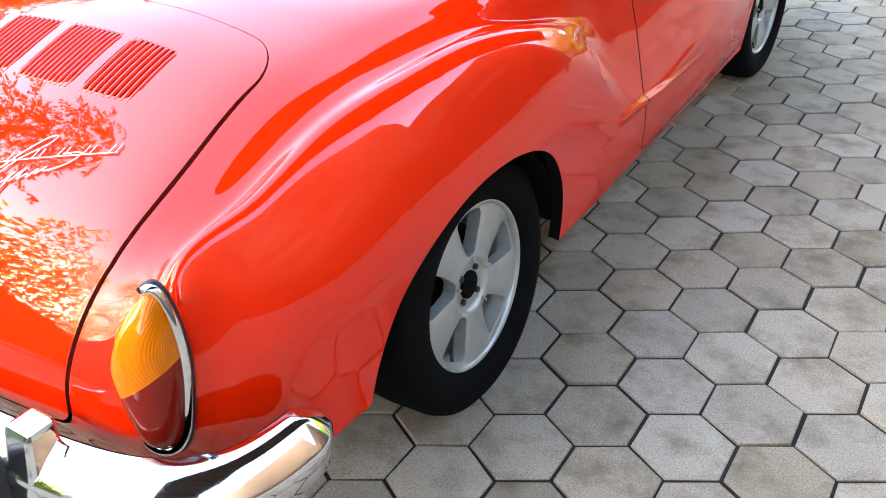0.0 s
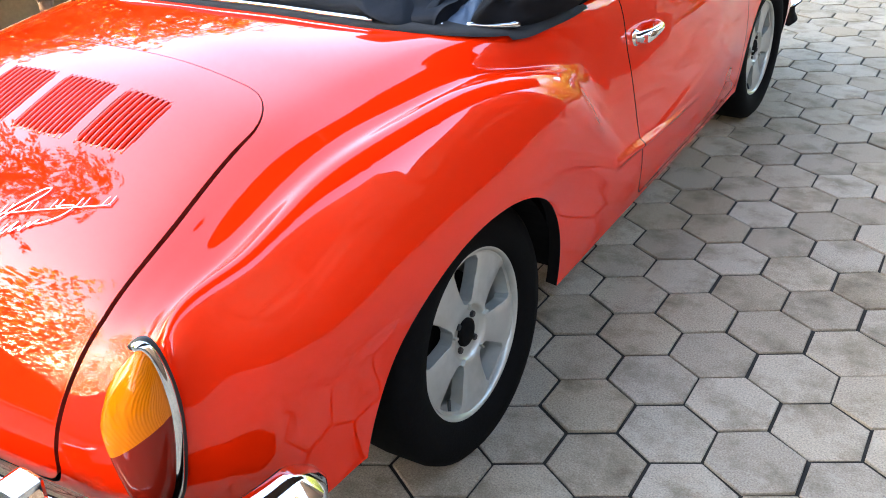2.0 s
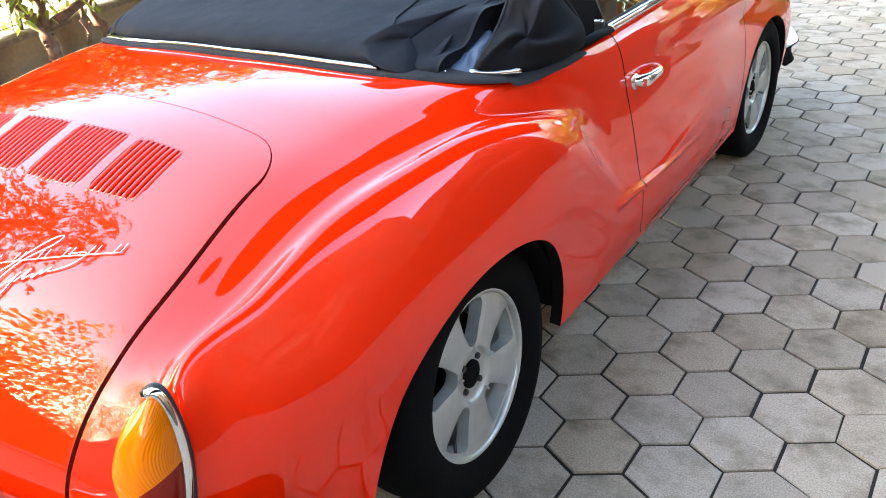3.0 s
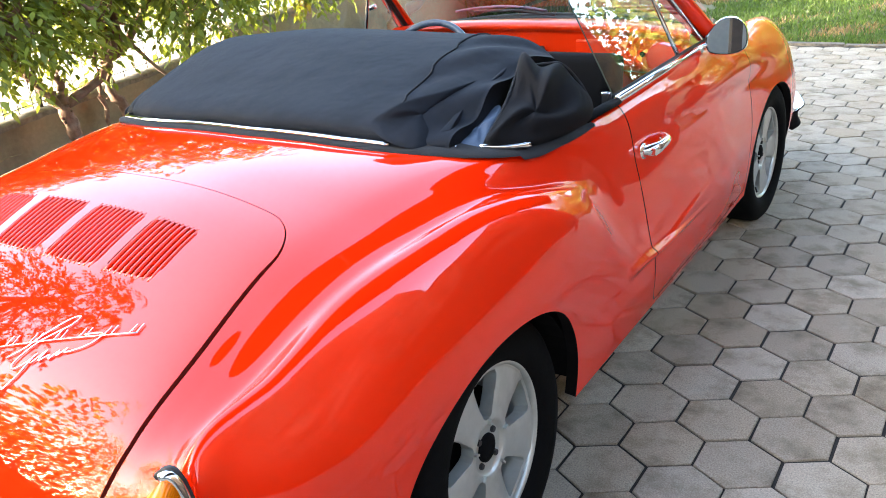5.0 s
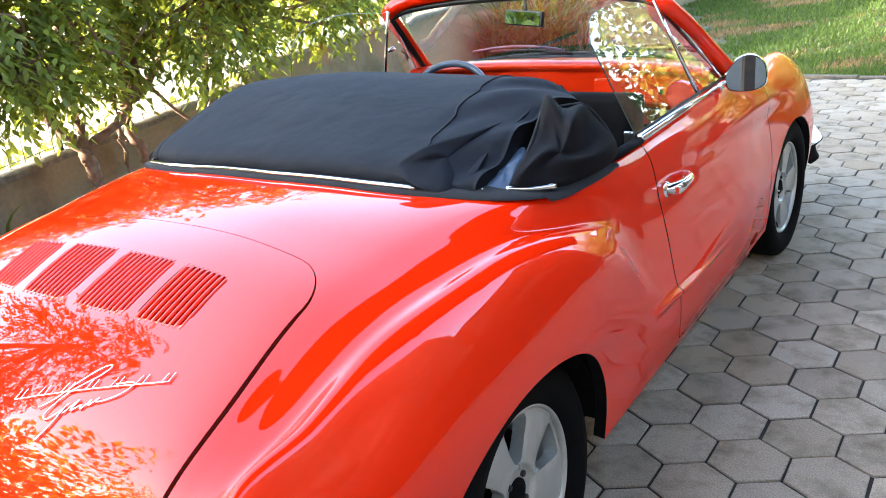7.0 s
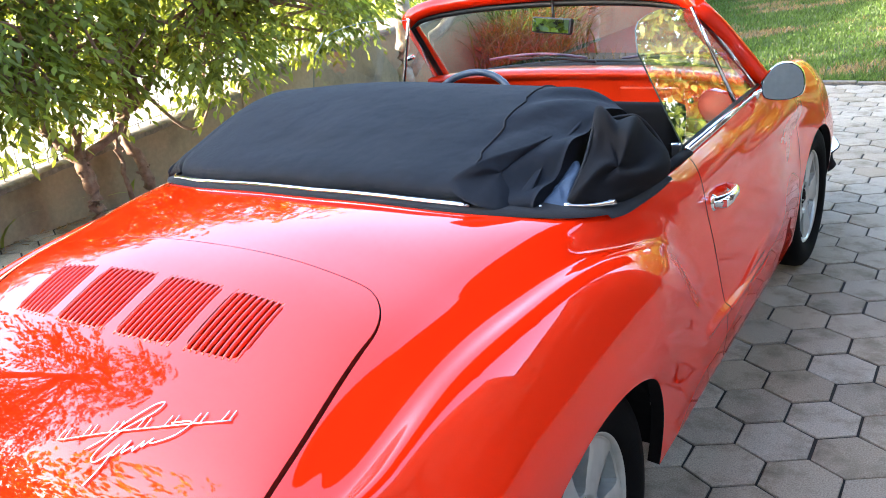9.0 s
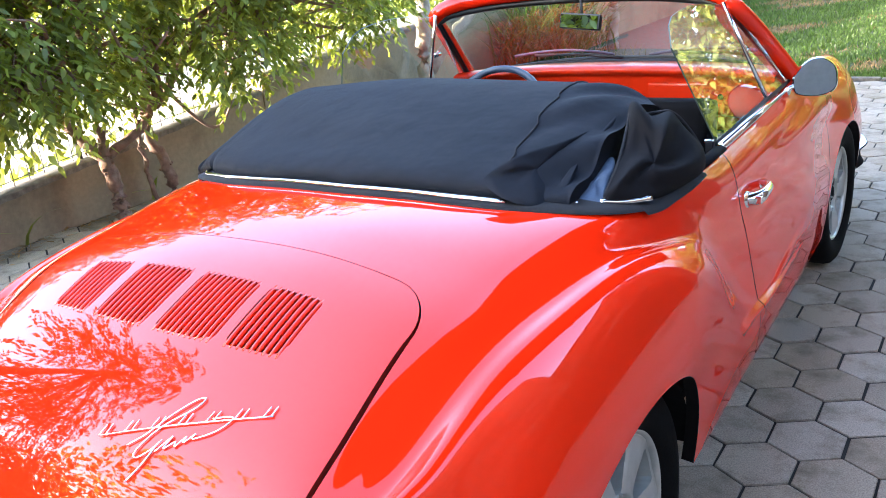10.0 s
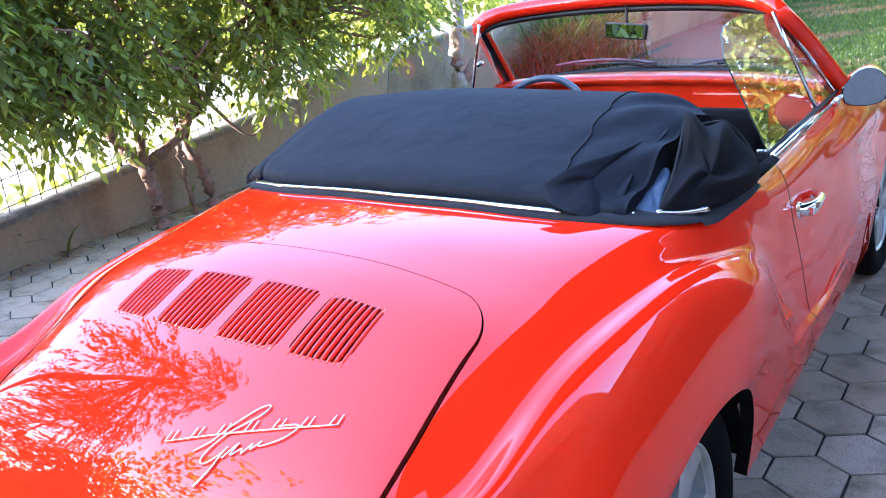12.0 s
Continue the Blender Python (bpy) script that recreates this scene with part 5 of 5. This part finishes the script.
tree("mottled_tree", (-3.10, 4.95, -.02), [([(-3.10, 4.95, -.02), (-3.12, 4.95, .5), (-3.10, 5.0, 1.1), (-3.2, 5.1, 2.2)], .075, .055), ([(-3.10, 5.02, .35), (-2.85, 5.3, .75), (-2.5, 5.7, 1.2), (-2.2, 6.0, 1.7)], .050, .040)],
     [((-3.3, 5.0, 2.5), (1.0, 1.1, .6)), ((-3.9, 4.3, 1.35), (.7, .9, .5))], 130, "tree with pale mottled bark beside the wall", 14, bark=PALEBARK)
tree("forked_tree", (-3.0, 8.9, -.02), [([(-3.0, 8.9, -.02), (-2.98, 8.9, .4), (-2.95, 8.9, .70)], .085, .07), ([(-2.95, 8.9, .66), (-3.15, 8.9, 1.2), (-3.45, 9.0, 2.2)], .05, .035), ([(-2.95, 8.9, .66), (-2.75, 8.9, 1.2), (-2.55, 8.9, 2.2)], .05, .035)],
     [((-2.9, 9.0, 3.0), (1.4, 1.3, .8))], 120, "forked tree with brown trunk behind the car", 15, bark=PALEBARK, leafm=LEAF_DARK)


def strap_clump(name, base, n, length, lean, mat, label, seed, width=.022):
    r = np.random.RandomState(seed)
    V, F = [], []
    for k in range(n):
        a = r.uniform(0, 6.283)
        p = np.array((r.normal(0, .16), r.normal(0, .16), 0))
        L = length * r.uniform(.55, 1.1)
        d = np.array((math.cos(a), math.sin(a), 0))
        s = np.array((-d[1], d[0], 0))
        ln = lean * r.uniform(.4, 1.3)
        o = len(V)
        for q in range(6):
            f = q / 5
            c = p + d * L * ln * f ** 1.6 + np.array((0, 0, L * (f - .55 * ln * f * f)))
            w = width * (1 - f) ** .6 * .5 + .001
            V += [c + s * w, c - s * w]
        for q in range(5):
            F.append((o + 2 * q, o + 2 * q + 1, o + 2 * q + 3, o + 2 * q + 2))
    t = thing(name, label, "plant", base)
    mpart("leaves", V, F, mat, t)
    return t


for k, (x, y, n, L) in enumerate([(-3.2, 6.95, 240, 1.2), (-2.95, 7.2, 240, 1.15), (-3.25, 7.6, 220, 1.4), (-3.3, 8.5, 160, 1.4)]):
    strap_clump("strap_leaf_plant", (x, y, -.02), n, L, .75, LEAF_DARK, "dense clump of long dark green strap leaves", 30 + k)
for k, (x, y, n, L) in enumerate([(-2.6, 6.98, 60, .5), (-2.35, 7.5, 40, .35)]):
    strap_clump("dry_grass_tuft", (x, y, -.02), n, L, .6, STRAW, "tuft of dry straw-coloured grass", 50 + k, .010)
for k, (x, y) in enumerate([(-3.85, 1.0), (-3.8, 1.9), (-4.0, .2)]):
    strap_clump("verge_plant", (x, y, -.02), 60, .45, .8, LEAF, "low light green plant beyond the fence", 70 + k, .03)


def hedge(name, lo, hi, n, mat, label, seed, leaf=.09):
    r = np.random.RandomState(seed)
    lo, hi = np.array(lo, float), np.array(hi, float)
    p = lo + (hi - lo) * r.rand(n, 3)
    p[:, 2] *= .75 + .25 * np.sin(p[:, 0] * 1.3 + p[:, 1] * .9 + seed)
    d = unit(r.normal(0, 1, (n, 3)) + (0, 0, -.2))
    s = unit(np.cross(d, r.normal(0, 1, (n, 3))))
    specs = np.hstack([p, d, s, leaf * r.uniform(.7, 1.4, (n, 1)), np.full((n, 1), leaf * .5), np.full((n, 1), leaf * .2)])
    V, F = leaf_blades(specs)
    ob = mpart(name, V, F, mat)
    return tagged(ob, label, "shrubs", "", "stuff")


hedge("roadside_shrubs", (-11, 4, 0), (-9.5, 24, 4.2), 9000, LEAF, "sunlit yellow-green shrubs across the road", 4, .22)
hedge("far_shrubs", (-14, 24, 0), (16, 27, 8.5), 17000, LEAF_DARK, "dark green shrubs in the distance", 5, .3)

# added out of view: keeps low sun off the car, with the wall behind
hedge("neighbour_trees", (-8.8, -22, 0), (-6.8, -3.6, 12.0), 26000, LEAF, "unseen tall leafy trees added before the sun-blocking wall", 7, .24)
hedge("verge_shrubs", (-5.2, -2.5, -.02), (-4.2, 5.5, .42), 700, LEAF, "sunlit yellow-green shrubs on the verge beyond the fence", 9, .12)
hedge("sunlit_trees", (-.5, 15.0, .3), (6.5, 18.5, 7.5), 13000, LEAF, "sunlit golden-green trees beyond the lawn", 6, .22)

# lawn blades, thinner and straw-coloured in the dry patches
r = np.random.RandomState(9)
blades = {"green": ([], []), "dry": ([], [])}
for k in range(80000):
    y = 6.75 + 9.5 * r.rand() ** 1.5
    x = r.uniform(-4.2, 3.2)
    if x < np.interp(y, [6.74, 8.2, 10.2, 13.0, 18.0], [-.95, -1.25, -2.1, -3.3, -5.5]) + .15 * math.sin(y * 5):
        continue
    patch = math.sin(x * 2.3 + 1.1 * math.sin(y * 1.7)) + math.sin(y * 1.9 + .8 + .9 * math.sin(x * 3.1)) + .8 * math.sin(x * 5.3 - y * 4.1)
    dry = patch + r.normal(0, .5) > 1.0
    if dry and r.rand() < .35:
        continue
    h = r.uniform(.006, .020) if dry else r.uniform(.010, .032)
    a = r.uniform(0, 6.283)
    w = .005 + .0005 * y
    dx, dy = math.cos(a) * w, math.sin(a) * w
    V, F = blades["dry" if dry else "green"]
    b = len(V)
    V += [(x - dx, y - dy, -.03), (x + dx, y + dy, -.03), (x + r.normal(0, .025), y + r.normal(0, .025), h)]
    F.append((b, b + 1, b + 2))
tagged(mpart("lawn_grass", *blades["green"], GRASS, smooth=False), "short green lawn with drier patches", "grass", "", "stuff")
tagged(mpart("dry_lawn_grass", *blades["dry"], STRAW, smooth=False), "straw-coloured dry patches in the lawn", "grass", "", "stuff")

# fallen leaves along the wall's foot
n = 420
specs = np.hstack([np.stack([-3.42 + np.abs(r.normal(0, .10, n)), r.uniform(-.5, 5, n), np.full(n, .012)], 1), unit(r.normal(0, 1, (n, 3)) * (1, 1, .1)), unit(r.normal(0, 1, (n, 3)) * (1, 1, 0)), np.full((n, 1), .05), np.full((n, 1), .022), np.zeros((n, 1))])
V, F = leaf_blades(specs)
lit = mpart("leaf_litter", V, F, STRAW)
tagged(lit, "dry fallen leaves at the foot of the wall", "leaves", "", "stuff")

# ---- plain added walls behind and beside the camera, closing the place and shaping light ----
# all out of view: the last blocks low sun, the others shape reflections
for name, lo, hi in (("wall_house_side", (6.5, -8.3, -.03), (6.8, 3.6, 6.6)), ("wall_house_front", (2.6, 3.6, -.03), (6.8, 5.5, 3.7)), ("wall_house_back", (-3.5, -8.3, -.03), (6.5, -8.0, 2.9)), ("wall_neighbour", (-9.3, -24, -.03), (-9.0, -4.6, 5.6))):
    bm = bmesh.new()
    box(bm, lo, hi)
    tagged(part(name, bm, PLASTER if name == "wall_house_back" else FACADE), "unseen plain wall added to block sun and shape reflections", "wall", "", "structure")

# unseen roof over the camera's place, added to darken pavers and the car's reflections
roof = thing("carport_roof", "unseen dark boarded roof added to shade the car's side", "roof", kind="structure")
bm = bmesh.new()
box(bm, (.60, -8.3, 3.10), (2.1, 7.8, 3.18))
part("roof_deck", bm, BOARDS, roof)
for y in np.arange(-7.5, 7.6, 1.05):
    bm = bmesh.new()
    box(bm, (.60, y, 2.98), (2.1, y + .07, 3.10))
    part("rafter", bm, BOARDS, roof)
for y in (-7.5, -3.2, 3.2, 7.5):
    bm = bmesh.new()
    box(bm, (1.97, y, -.03), (2.06, y + .09, 3.10), .006)
    part("post", bm, BOARDS, roof)
